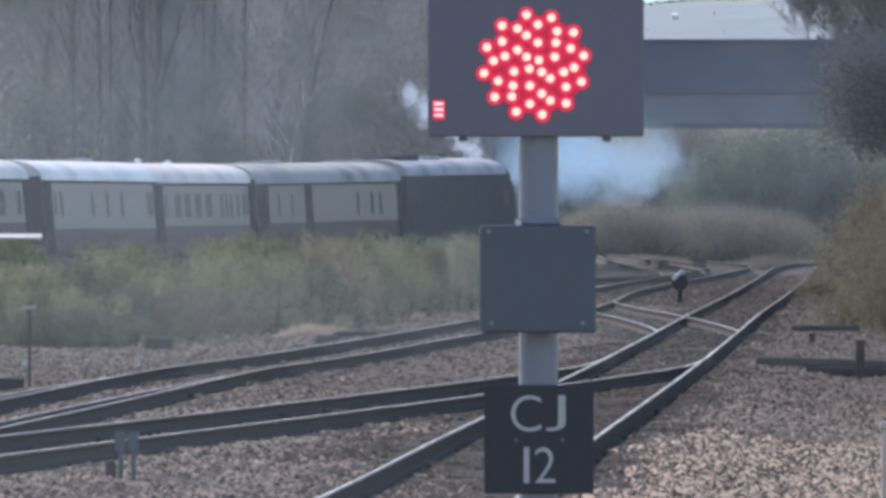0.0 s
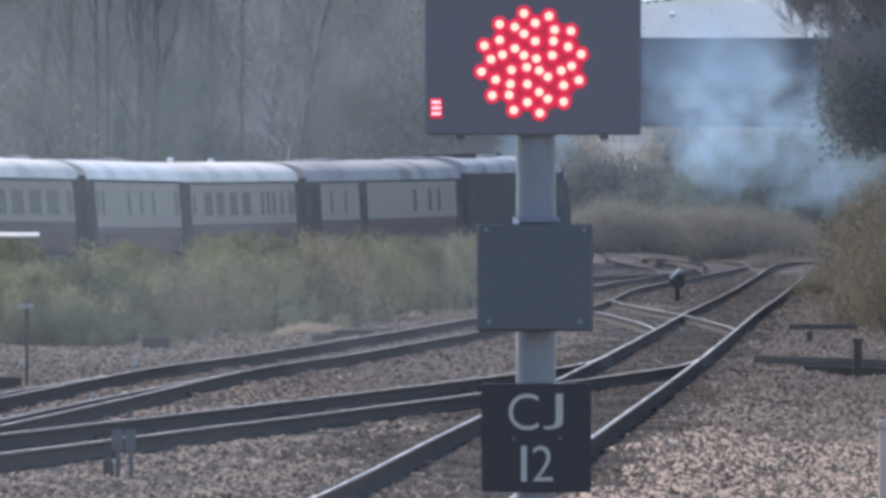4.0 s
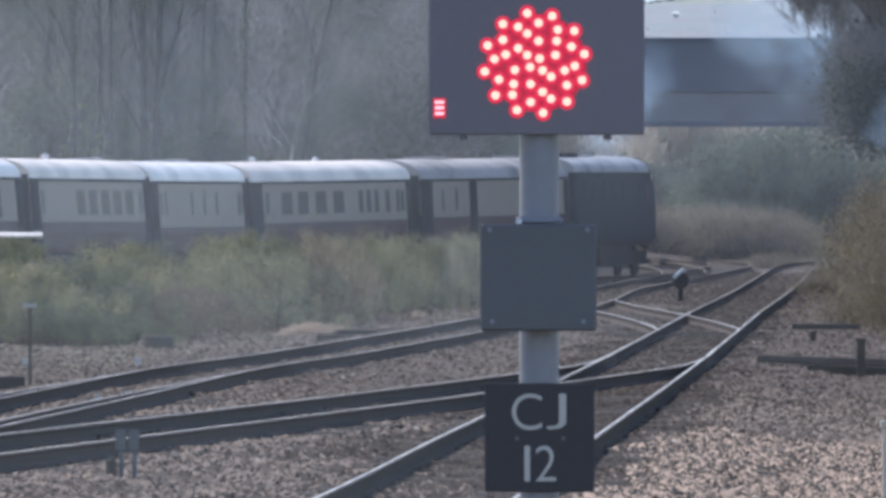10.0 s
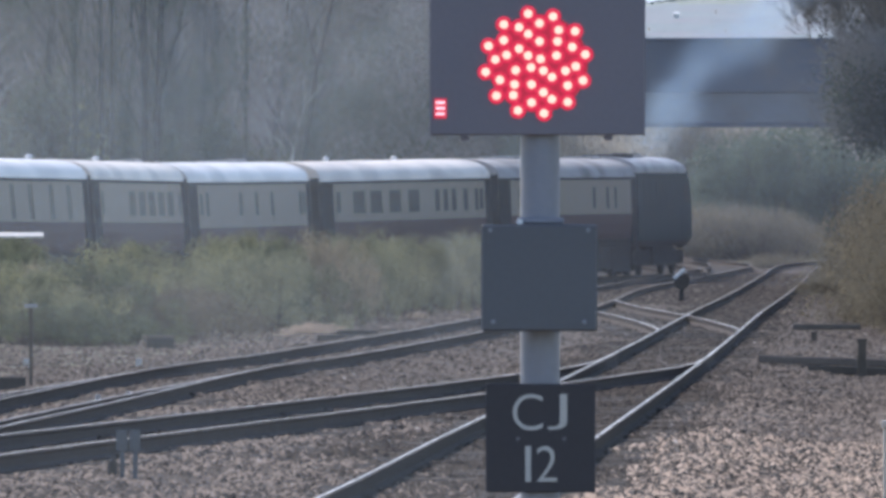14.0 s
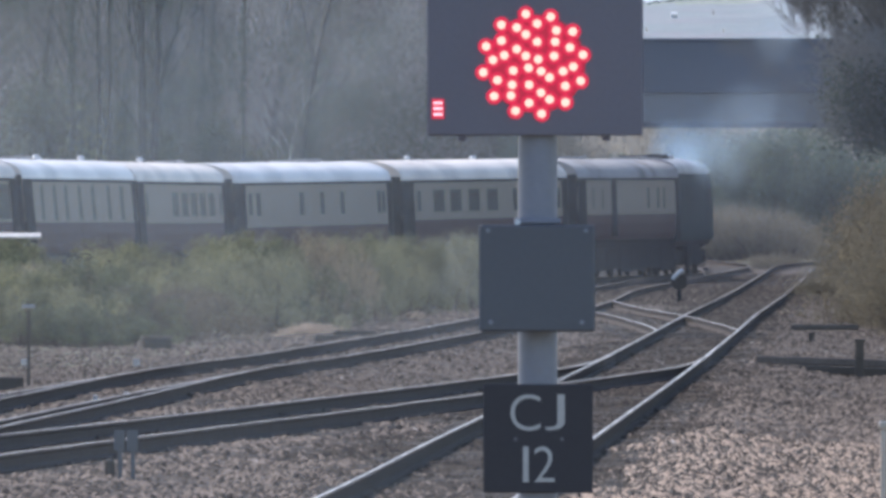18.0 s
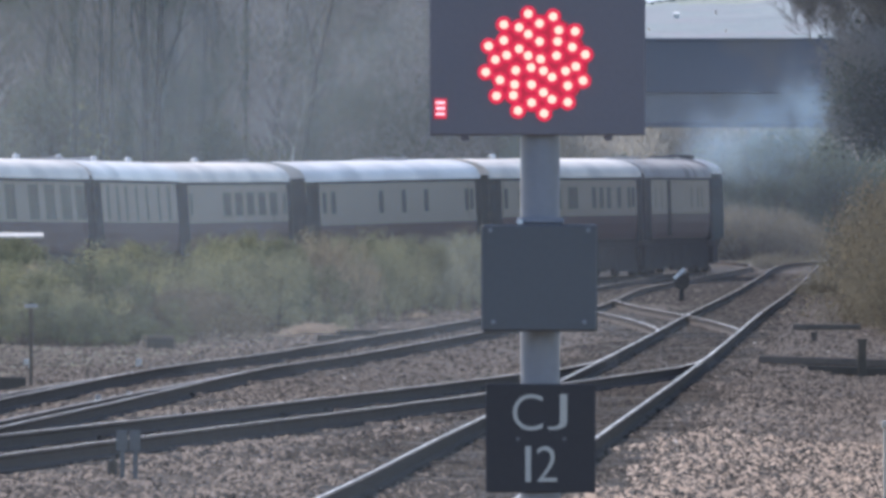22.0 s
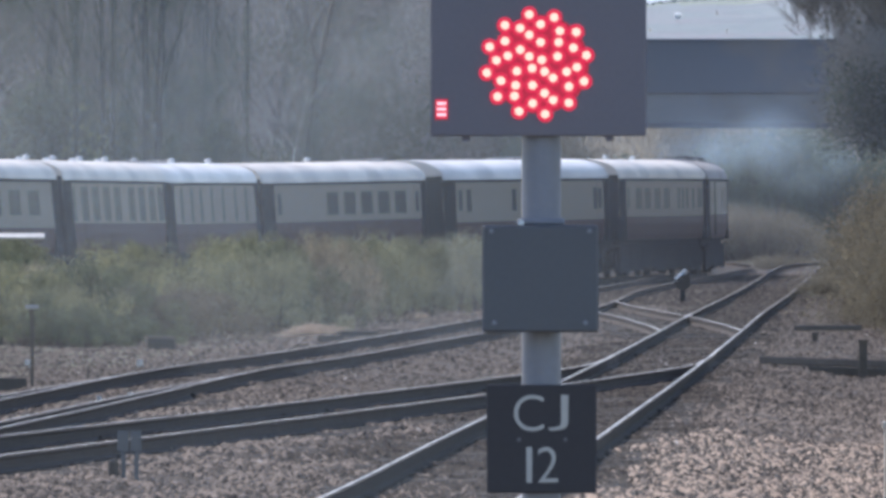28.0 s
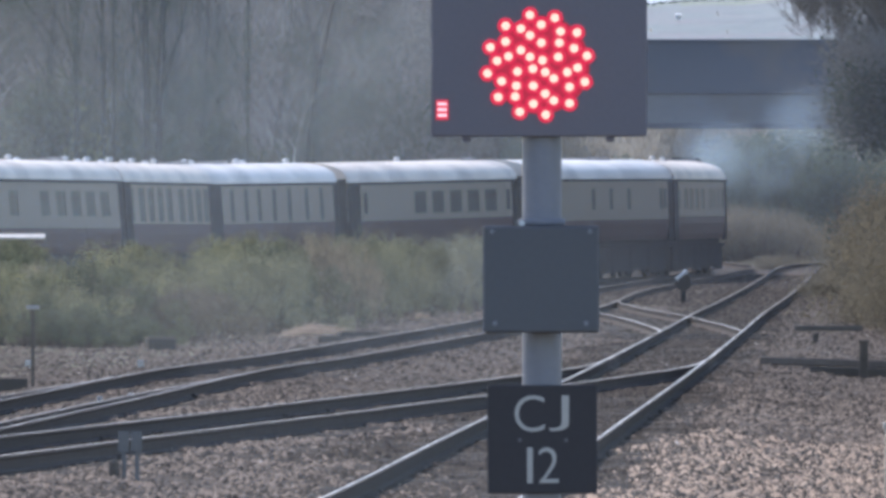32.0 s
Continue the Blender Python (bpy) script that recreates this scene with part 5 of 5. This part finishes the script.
r_tw = np.random.RandomState(88)
heads = np.stack([np.clip(r_tw.normal(size=80), -2.1, 2.1) * 1.3 - 0.3, r_tw.normal(size=80) * 1.0, 5.3 + 3.0 * r_tw.rand(80)], 1)
ends = np.repeat(heads, 110, 0) + r_tw.normal(size=(8800, 3)) * 0.36
reach = r_tw.normal(size=(8800, 3)) * np.array([0.16, 0.12, 0.13]) + np.array([-0.05, 0, 0.06])
OVER_TWIGS = strands("twig_crown", ends, ends + reach, 0.011, 0.005, DARK_TWIG)
IVY_CROWNS = [sheet_mesh("foliage", np.clip(np.random.RandomState(60 + k).normal(size=(16000, 3)), -1.9, 1.9) * np.array([1.15, 1.0, 0.8]) * (0.7 + 0.5 * np.random.RandomState(70 + k).rand(16000, 1)) + np.array([-0.3, 0, 6.1]), 0.075, 80 + k, DARK_SHRUB) for k in range(2)]
for x, y, s, k in ((15.0, 510, 0.95, 0), (15.9, 516, 1.15, 1), (15.3, 528, 1.05, 1)):
    z = float(terrain(np.array(x), np.array(float(y))))
    root = empty("ivy_tree", pose(x, y, z, 0, 0, 70 * k) @ Matrix.Diagonal((s, s, s, 1)))
    tagged(root, "dark ivy-clad tree beside the bridge", "tree", "trees near the bridge")
    for nm, me in (("trunk", OVER[0]), ("crown", IVY_CROWNS[k]), ("twigs", OVER_TWIGS)):
        ob = new(nm, me)
        ob.parent = root


# ---- lineside things ----
def make_disc():
    root = empty("ground_signal", pose(6.1, 406, ground_z(406) - 0.2))
    tagged(root, "small black shunting signal with a white bar", "signal")
    part("post", boxes((-0.06, 0.06, -0.06, 0.06, 0, 0.35), bevel=0.01), UNDER, root)
    bm = bmesh.new()
    tube(bm, (0, -0.05, 0.55), (0, 0.12, 0.55), 0.21, n=24)
    part("disc", bm, DARK_RAIL, root, "round black disc")
    bar = part("white_bar", boxes((-0.18, 0.18, -0.14, 0.12, -0.03, 0.045), bevel=0.01), WHITE, root, "sloping white visor")
    bar.matrix_basis = pose(-0.03, 0, 0.72, -14, -42, 0)


make_disc()


def make_marker():
    root = empty("marker_post", pose(-2.81, 141, float(terrain(np.array(-2.81), np.array(141.0))) - 0.045))
    tagged(root, "pair of grey plates on short posts in the ballast", "marker")
    for x in (-0.055, 0.06):
        part("leg", boxes((x - 0.02, x + 0.02, -0.02, 0.02, 0, 0.40), bevel=0.004), GREY_PAINT, root)
        part("plate", boxes((x - 0.054, x + 0.044, -0.035, -0.021, 0.335, 0.52), bevel=0.004), GREY_PAINT, root, "pale grey plate")
    # dark block added as the shadow left of the legs
    part("foot", boxes((-0.19, -0.1, -0.1, 0.1, 0, 0.27), bevel=0.03), TIMBER, root)


make_marker()


def timber(x0, x1, y, h, z=0.0, name="timber_baulk", label="long dark weathered timber lying by the line", mat=TIMBER, turn=0.0, deep=0.3, tilt=0.0):
    zg = float(terrain(np.array((x0 + x1) / 2), np.array(float(y))))
    ob = part(name, boxes((-(x1 - x0) / 2, (x1 - x0) / 2, -deep / 2, deep / 2, 0, h), bevel=0.015), mat, None)
    ob.matrix_basis = pose((x0 + x1) / 2, y, zg + z - 0.01, 0, tilt, turn)
    return tagged(ob, label, "timber", "old timbers by the lines")


# Dark course added below the trough for the shadow at its foot.
timber(4.68, 9.2, 244.9, 0.13, z=0.03, turn=1.5, deep=0.5, tilt=1.9, label="dark course added as the shadow under a lineside trough")
timber(4.85, 9.2, 245, 0.12, z=0.162, turn=1.5, tilt=1.9, mat=TROUGH, name="cable_trough", label="long grey cable trough lying in the ballast")
timber(6.86, 8.2, 311, 0.11, z=0.12, turn=-1, mat=TIMBER)
for x0, x1, y, z, turn, h in ((-2.5, -1.1, 309, 0.0, 8, 0.13), (-2.3, -1.0, 309.6, 0.0, -12, 0.13), (-2.1, -1.3, 309.3, 0.12, 15, 0.09), (-1.6, -0.5, 314, 0.0, 25, 0.13), (-1.3, -0.1, 318, 0.0, -8, 0.13)):
    timber(x0, x1, y, h, z=z, turn=turn, deep=0.28, name="old_sleeper", label="old dark sleeper in a heap beside the middle line")
timber(-8.5, -5.97, 226, 0.22, turn=2, label="old dark sleeper with a pale top edge")


def small_post(x, y, h, w, mat, name, label):
    zg = float(terrain(np.array(float(x)), np.array(float(y))))
    root = empty(name, pose(x, y, zg - 0.02))
    tagged(root, label, "post")
    part("shaft", boxes((-w / 2, w / 2, -w / 2, w / 2, 0, h), bevel=0.01), mat, root)
    part("cap", boxes((-w / 2 - 0.015, w / 2 + 0.015, -w / 2 - 0.015, w / 2 + 0.015, h, h + 0.05), bevel=0.01), mat, root)
    if name == "marker_stake":
        part("crosspiece", boxes((-0.1, 0.1, -0.06, -0.035, h - 0.03, h + 0.03), bevel=0.008), LETTER, root, "small pale plate")


small_post(-5.95, 228, 1.24, 0.05, TIMBER, "marker_stake", "thin grey stake with a small pale plate beside the brambles")
small_post(6.45, 244, 0.6, 0.13, TIMBER, "timber_post", "dark short timber post by the baulk")
small_post(6.9, 295, 0.16, 0.10, TIMBER, "timber_post", "short dark stump in the ballast")
small_post(2.845, 100, 1.2, 0.13, TAN_PAINT, "fence_post", "weathered tan fence post at the ballast edge")

for x, y, w, lift in ((-4.22, 193, 0.06, 0.09), (-3.86, 194, 0.06, 0.14), (-5.05, 262, 0.1, 0.0), (0.08, 205, 0.07, 0.0), (-6.9, 262, 0.12, 0.0)):
    z = float(terrain(np.array(float(x)), np.array(float(y))))
    blk = part("white_peg", boxes((-w / 2, w / 2, -w / 2, w / 2, -0.05, lift + w * 1.2), bevel=0.008), BOARD_WHITE, None)
    blk.location = (x, y, z)
    tagged(blk, "small white-painted peg in the ballast", "peg", "white pegs by the rails")

cable_box = empty("cable_box", pose(-5.33, 296, float(terrain(np.array(-5.33), np.array(296.0))) - 0.02, 0, 0, 8))
tagged(cable_box, "low dark cable box among weeds beside the brambles", "box")
part("body", boxes((-0.26, 0.26, -0.2, 0.2, 0, 0.22), bevel=0.015), TIMBER, cable_box)
part("lid", boxes((-0.28, 0.28, -0.22, 0.22, 0.222, 0.26), bevel=0.01), TROUGH, cable_box, "weathered grey lid")

rail_board = empty("white_board", pose(-7.1, 262, 0))
tagged(rail_board, "white painted board on posts above the brambles", "board")
plank = part("plank", boxes((-1.4, 0.47, -0.15, 0.15, -0.015, 0.015), bevel=0.006), BOARD_WHITE, rail_board, "tilted weathered white plank")
plank.matrix_basis = pose(0, 0, EYE[2] - 1.24, 12, 0, 0)
for px in (-1.2, -0.8):
    part("support", boxes((px - 0.04, px + 0.04, 0.031, 0.1, ground_z(262) - 0.4, EYE[2] - 1.2), bevel=0.008), TIMBER, rail_board)


# ---- exhaust smoke: rigid puffs ----
def smoke_material(name, strength, colour, ragged=1.6):
    m = bpy.data.materials.new(name)
    m.use_nodes = True
    nt = m.node_tree
    nt.nodes.clear()
    out = nt.nodes.new("ShaderNodeOutputMaterial")
    co = nt.nodes.new("ShaderNodeTexCoord")
    flat = nt.nodes.new("ShaderNodeVectorMath")
    flat.operation = "MULTIPLY"
    flat.inputs[1].default_value = (1, 0, 1)
    nt.links.new(co.outputs["Object"], flat.inputs[0])
    ln = nt.nodes.new("ShaderNodeVectorMath")
    ln.operation = "LENGTH"
    nt.links.new(flat.outputs[0], ln.inputs[0])
    no = nt.nodes.new("ShaderNodeTexNoise")
    no.inputs["Scale"].default_value, no.inputs["Detail"].default_value = 1.5, 6
    info = nt.nodes.new("ShaderNodeObjectInfo")
    shift = nt.nodes.new("ShaderNodeVectorMath")
    shift.operation = "ADD"
    mul = nt.nodes.new("ShaderNodeMath")
    mul.operation = "MULTIPLY"
    mul.inputs[1].default_value = 40
    nt.links.new(info.outputs["Random"], mul.inputs[0])
    nt.links.new(co.outputs["Object"], shift.inputs[0])
    nt.links.new(mul.outputs[0], shift.inputs[1])
    nt.links.new(shift.outputs[0], no.inputs["Vector"])
    wob = nt.nodes.new("ShaderNodeMath")
    wob.operation = "MULTIPLY_ADD"
    wob.inputs[1].default_value, wob.inputs[2].default_value = ragged, -ragged / 2
    nt.links.new(no.outputs["Fac"], wob.inputs[0])
    tot = nt.nodes.new("ShaderNodeMath")
    tot.operation = "ADD"
    nt.links.new(ln.outputs["Value"], tot.inputs[0])
    nt.links.new(wob.outputs[0], tot.inputs[1])
    fall = nt.nodes.new("ShaderNodeMapRange")
    fall.interpolation_type = "SMOOTHSTEP"
    fall.inputs["From Min"].default_value, fall.inputs["From Max"].default_value = 0.92, 0.05
    fall.inputs["To Min"].default_value, fall.inputs["To Max"].default_value = 0.0, strength
    nt.links.new(tot.outputs[0], fall.inputs["Value"])
    rim = nt.nodes.new("ShaderNodeMapRange")
    rim.inputs["From Min"].default_value, rim.inputs["From Max"].default_value = 0.98, 0.7
    nt.links.new(ln.outputs["Value"], rim.inputs["Value"])
    al = nt.nodes.new("ShaderNodeMath")
    al.operation = "MULTIPLY"
    nt.links.new(fall.outputs["Result"], al.inputs[0])
    nt.links.new(rim.outputs["Result"], al.inputs[1])
    d, t, tr, a, b = (nt.nodes.new(k) for k in ("ShaderNodeBsdfDiffuse", "ShaderNodeBsdfTranslucent", "ShaderNodeBsdfTransparent", "ShaderNodeMixShader", "ShaderNodeMixShader"))
    d.inputs["Color"].default_value = t.inputs["Color"].default_value = (*colour, 1)
    a.inputs["Fac"].default_value = 0.5
    nt.links.new(d.outputs[0], a.inputs[1])
    nt.links.new(t.outputs[0], a.inputs[2])
    nt.links.new(al.outputs[0], b.inputs["Fac"])
    nt.links.new(tr.outputs[0], b.inputs[1])
    nt.links.new(a.outputs[0], b.inputs[2])
    nt.links.new(b.outputs[0], out.inputs["Surface"])
    return m


SMOKE = smoke_material("exhaust_smoke", 0.27, (0.53, 0.76, 0.95), 1.9)
STEAM = smoke_material("white_steam", 0.55, (0.8, 0.87, 0.97))
PLUME = smoke_material("rising_plume", 0.12, (0.54, 0.74, 0.96), 1.2)


def puff_mesh(seed, mat):
    """A shallow lumpy dome, one metre in radius."""
    bm = bmesh.new()
    bmesh.ops.create_icosphere(bm, subdivisions=3, radius=1.0)
    off = Vector((seed * 7.1, 0, 0))
    bmesh.ops.delete(bm, geom=[v for v in bm.verts if v.co.y > 0.15], context="VERTS")
    for v in bm.verts:
        v.co *= 1 + 0.12 * noise.noise(v.co * 1.5 + off)
        v.co.y *= 0.6
    me = bpy.data.meshes.new("smoke_puff")
    bm.to_mesh(me)
    bm.free()
    me.materials.append(mat)
    me.shade_smooth()
    return me


PUFFS = [puff_mesh(k, SMOKE) for k in range(3)]
THIN_SMOKE = smoke_material("thin_exhaust_smoke", 0.14, (0.53, 0.75, 0.95), 2.1)
THIN = [puff_mesh(k + 3, THIN_SMOKE) for k in range(3)]
LATE_SMOKE = smoke_material("late_exhaust_smoke", 0.10, (0.56, 0.72, 0.86), 1.6)
LATE = [puff_mesh(k + 20, LATE_SMOKE) for k in range(3)]
PLUMES = [puff_mesh(k + 12, PLUME) for k in range(2)]
STEAMS = [puff_mesh(k + 5, STEAM) for k in range(2)]
SMOKE_ROWS = []    # puff, rows


def puff(meshes, k, size, rows):
    ob = new("smoke_puff", meshes[k % len(meshes)])
    ob.scale = size if isinstance(size, tuple) else (size, size, size)
    tagged(ob, "thin drifting puff of blue-white exhaust smoke", "smoke", "exhaust smoke")
    SMOKE_ROWS.append((ob, rows))


def drift(t0, start, wind, lift, seed, gust=0.06, fall=0.0, squall=0.0, lean=None):
    """Rows of a puff: inside the locomotive until t0, then carried off by a freshening wind."""
    r = random.Random(seed)
    spin = r.uniform(-5, 5) if lean is None else 0.0
    rows = []
    for t in [x * 1.0 for x in range(0, 33)] + ([t0] if t0 > 0 and t0 != int(t0) else []):
        if t < t0:
            p = (vehicle_pose(CONSIST[0][1], 12.9, t) @ Matrix.Translation((-0.6, 1.5, 1.6))).translation
            rows.append((t, pose(p.x, p.y, p.z, 0, 0, 0)))
        else:
            u = t - t0
            rows.append((t, pose(start[0] + wind[0] * u + gust * u * u + squall * u ** 3 + 0.2 * math.sin(u * 0.7 + seed), start[1] + wind[1] * u,
                                 start[2] + lift * u - fall * (1 - math.exp(-u / 2.0)) + 0.12 * math.sin(u * 0.9 + seed * 2), 0, spin * u + (lean or 0.0) * min(1.0, u / 1.5), 0)))
    rows.sort(key=lambda q: q[0])
    return rows


# Air haze and lens veil put into pale see-through domes.
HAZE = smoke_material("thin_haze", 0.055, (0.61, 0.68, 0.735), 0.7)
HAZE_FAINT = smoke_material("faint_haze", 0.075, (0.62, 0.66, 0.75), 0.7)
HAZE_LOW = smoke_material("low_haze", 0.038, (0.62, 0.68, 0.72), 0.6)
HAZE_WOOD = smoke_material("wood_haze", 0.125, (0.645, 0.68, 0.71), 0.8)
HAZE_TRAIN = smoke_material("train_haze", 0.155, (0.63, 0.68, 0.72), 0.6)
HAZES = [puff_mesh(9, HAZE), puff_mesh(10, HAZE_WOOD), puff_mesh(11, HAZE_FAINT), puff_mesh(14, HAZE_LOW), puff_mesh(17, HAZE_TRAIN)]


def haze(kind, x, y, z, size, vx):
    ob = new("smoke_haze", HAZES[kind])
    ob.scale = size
    tagged(ob, "thin bluish dome standing in for hazy air over the lines", "smoke", "lingering smoke")
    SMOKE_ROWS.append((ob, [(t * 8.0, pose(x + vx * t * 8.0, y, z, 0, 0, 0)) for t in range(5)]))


# domes added in front of dark parts to lift them as haze would
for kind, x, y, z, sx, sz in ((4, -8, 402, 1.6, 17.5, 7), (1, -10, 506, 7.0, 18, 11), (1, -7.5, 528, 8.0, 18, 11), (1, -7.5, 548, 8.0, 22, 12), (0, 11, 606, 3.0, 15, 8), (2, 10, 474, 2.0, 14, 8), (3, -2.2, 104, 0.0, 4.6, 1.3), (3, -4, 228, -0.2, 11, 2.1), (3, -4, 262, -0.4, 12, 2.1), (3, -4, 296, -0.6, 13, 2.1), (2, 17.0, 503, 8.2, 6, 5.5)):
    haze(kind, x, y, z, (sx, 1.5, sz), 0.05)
# cloud that already hangs before the locomotive: gusts carry its puffs along
rs = random.Random(21)


def cloud(meshes, count, way, sizes, seed, depth=540.0):
    """way: time, bearing right and height over the eye of the cloud's middle, its half width and half height (thousandths of the distance)."""
    r = random.Random(seed)
    tt = [q[0] for q in way]
    for k in range(count):
        a, d = 2.39996 * k + r.uniform(-0.3, 0.3), math.sqrt((k + 0.5) / count)
        y0, rows = depth + r.uniform(-7, 7), []
        for n in range(33):
            t = float(n)
            cx, cz, hx, hz = (float(np.interp(t, tt, [q[c] for q in way])) for c in (1, 2, 3, 4))
            u = cx + hx * d * math.cos(a) + 0.5 * math.sin(t * 0.9 + k)
            w = cz + hz * d * math.sin(a) + 0.4 * math.sin(t * 1.1 + 2 * k)
            rows.append((t, pose(u * y0 / 1000, y0, EYE[2] + w * y0 / 1000, 0, 6.0 * math.sin(k) * t, 0)))
        puff(meshes, k, r.uniform(*sizes), rows)


cloud(PUFFS, 17, [(0, 8.6, 0.0, 5.4, 0.8), (1, 14.4, 0.2, 6.0, 1.7), (2, 15.2, 2.8, 4.6, 3.0), (3, 16.6, 2.6, 5.0, 3.0), (4, 19.8, 2.0, 6.0, 3.2), (5, 22.3, 1.6, 5.4, 3.6), (6, 23.7, 0.8, 4.8, 4.0), (7, 27.0, -0.9, 3.6, 2.8), (8, 30.5, -1.5, 3.4, 2.6), (9, 36.0, -1.5, 3.4, 2.6), (12, 60.0, 0.0, 5.0, 4.0), (32, 90.0, 0.0, 5.0, 4.0)], (1.0, 1.9), 31)
cloud(THIN, 13, [(0, 7.0, 0.6, 2.0, 0.6), (1, 15.6, 3.4, 1.0, 2.8), (2, 16.8, 5.6, 3.4, 3.4), (3, 17.4, 6.0, 4.0, 3.2), (5, 18.3, 5.6, 4.6, 3.6), (7, 18.4, 4.8, 5.6, 3.2), (8, 18.8, 5.0, 6.8, 3.0), (9, 20.5, 6.0, 7.0, 2.8), (10, 25.0, 8.2, 7.0, 2.8), (11, 31.0, 10.5, 7.0, 2.6), (12, 38.0, 12.0, 7.0, 2.6), (15, 60.0, 14.0, 6.0, 3.0), (32, 90.0, 14.0, 6.0, 3.0)], (1.4, 2.3), 33, 548.0)
cloud(THIN, 10, [(0, 11.0, -0.5, 4.2, 1.1), (1, 14.0, -0.3, 5.0, 1.3), (2, 20.5, -0.6, 6.0, 1.5), (3, 23.5, -0.6, 5.4, 1.5), (4, 26.0, -0.8, 4.0, 1.5), (6, 29.0, -1.5, 3.6, 1.5), (8, 30.0, -2.4, 3.6, 1.5), (10, 40.0, -2.4, 3.6, 1.5), (32, 90.0, 0.0, 4.0, 2.0)], (0.9, 1.5), 35, 534.0)
for k in range(5):
    puff(STEAMS, k, rs.uniform(0.55, 0.9), drift(-0.001, (-0.75 + 0.4 * k, 496 + k, EYE[2] + 0.35 + 0.45 * (4 - k)), (0.8, 0.6), 0.75, 300 + k, 0.0))
for k in range(9):
    t0 = round(0.2 + 0.5 * k, 2)
    p = (vehicle_pose(CONSIST[0][1], 12.9, t0) @ Matrix.Translation((0, 4.0, 4.1))).translation
    puff(THIN, k, rs.uniform(0.8, 1.1), drift(t0, (p.x, p.y, p.z), (rs.uniform(1.2, 1.7), rs.uniform(0.6, 1.2)), rs.uniform(0.05, 0.3), 350 + k, 0.06, 0.0, 0.004))
# then a thinning plume
for k in range(19):
    t0 = round(7.6 + 0.36 * k + rs.uniform(-0.1, 0.1), 2)
    p = (vehicle_pose(CONSIST[0][1], 12.9, t0) @ Matrix.Translation((0, 3.8, 4.0))).translation
    puff(PLUMES if t0 < 12.4 else LATE, k, (rs.uniform(1.1, 1.5), 0.6, rs.uniform(1.2, 1.6)), drift(t0, (p.x, p.y, p.z), (rs.uniform(0.7, 0.85), rs.uniform(0.2, 0.8)), rs.uniform(0.9, 1.1), 400 + k, 0.11, lean=32.0))
for k in range(42):
    t0 = round(14.2 + 0.42 * k + rs.uniform(-0.15, 0.15), 2)
    p = (vehicle_pose(CONSIST[0][1], 12.9, t0) @ Matrix.Translation((0.4, 4.5, 3.9))).translation
    puff(THIN if 16.3 < t0 < 19.6 else LATE, k, (rs.uniform(1.3, 2.0), 0.8, rs.uniform(1.3, 1.9)), drift(t0, (p.x, p.y, p.z), (rs.uniform(0.25, 0.5), rs.uniform(0.0, 0.3)), rs.uniform(0.2, 0.6), 500 + k, 0.13, rs.uniform(0.0, 1.6)))


def motions():
    for ob, middle, length in CONSIST:
        walk(ob, [(t * 1.0, vehicle_pose(middle, length, t * 1.0)) for t in range(33)])
    for ob in WHEELS:
        x, y, z = ob.location
        walk(ob, [(k * 0.2, Matrix.Translation((x, y, z)) @ Matrix.Rotation(-travelled(k * 0.2) / 0.46, 4, "X")) for k in range(161)])
    for ob, when, where in CARS:
        walk(ob, car_rows(when, where))
    for ob, rows in SMOKE_ROWS:
        walk(ob, rows)


motions()
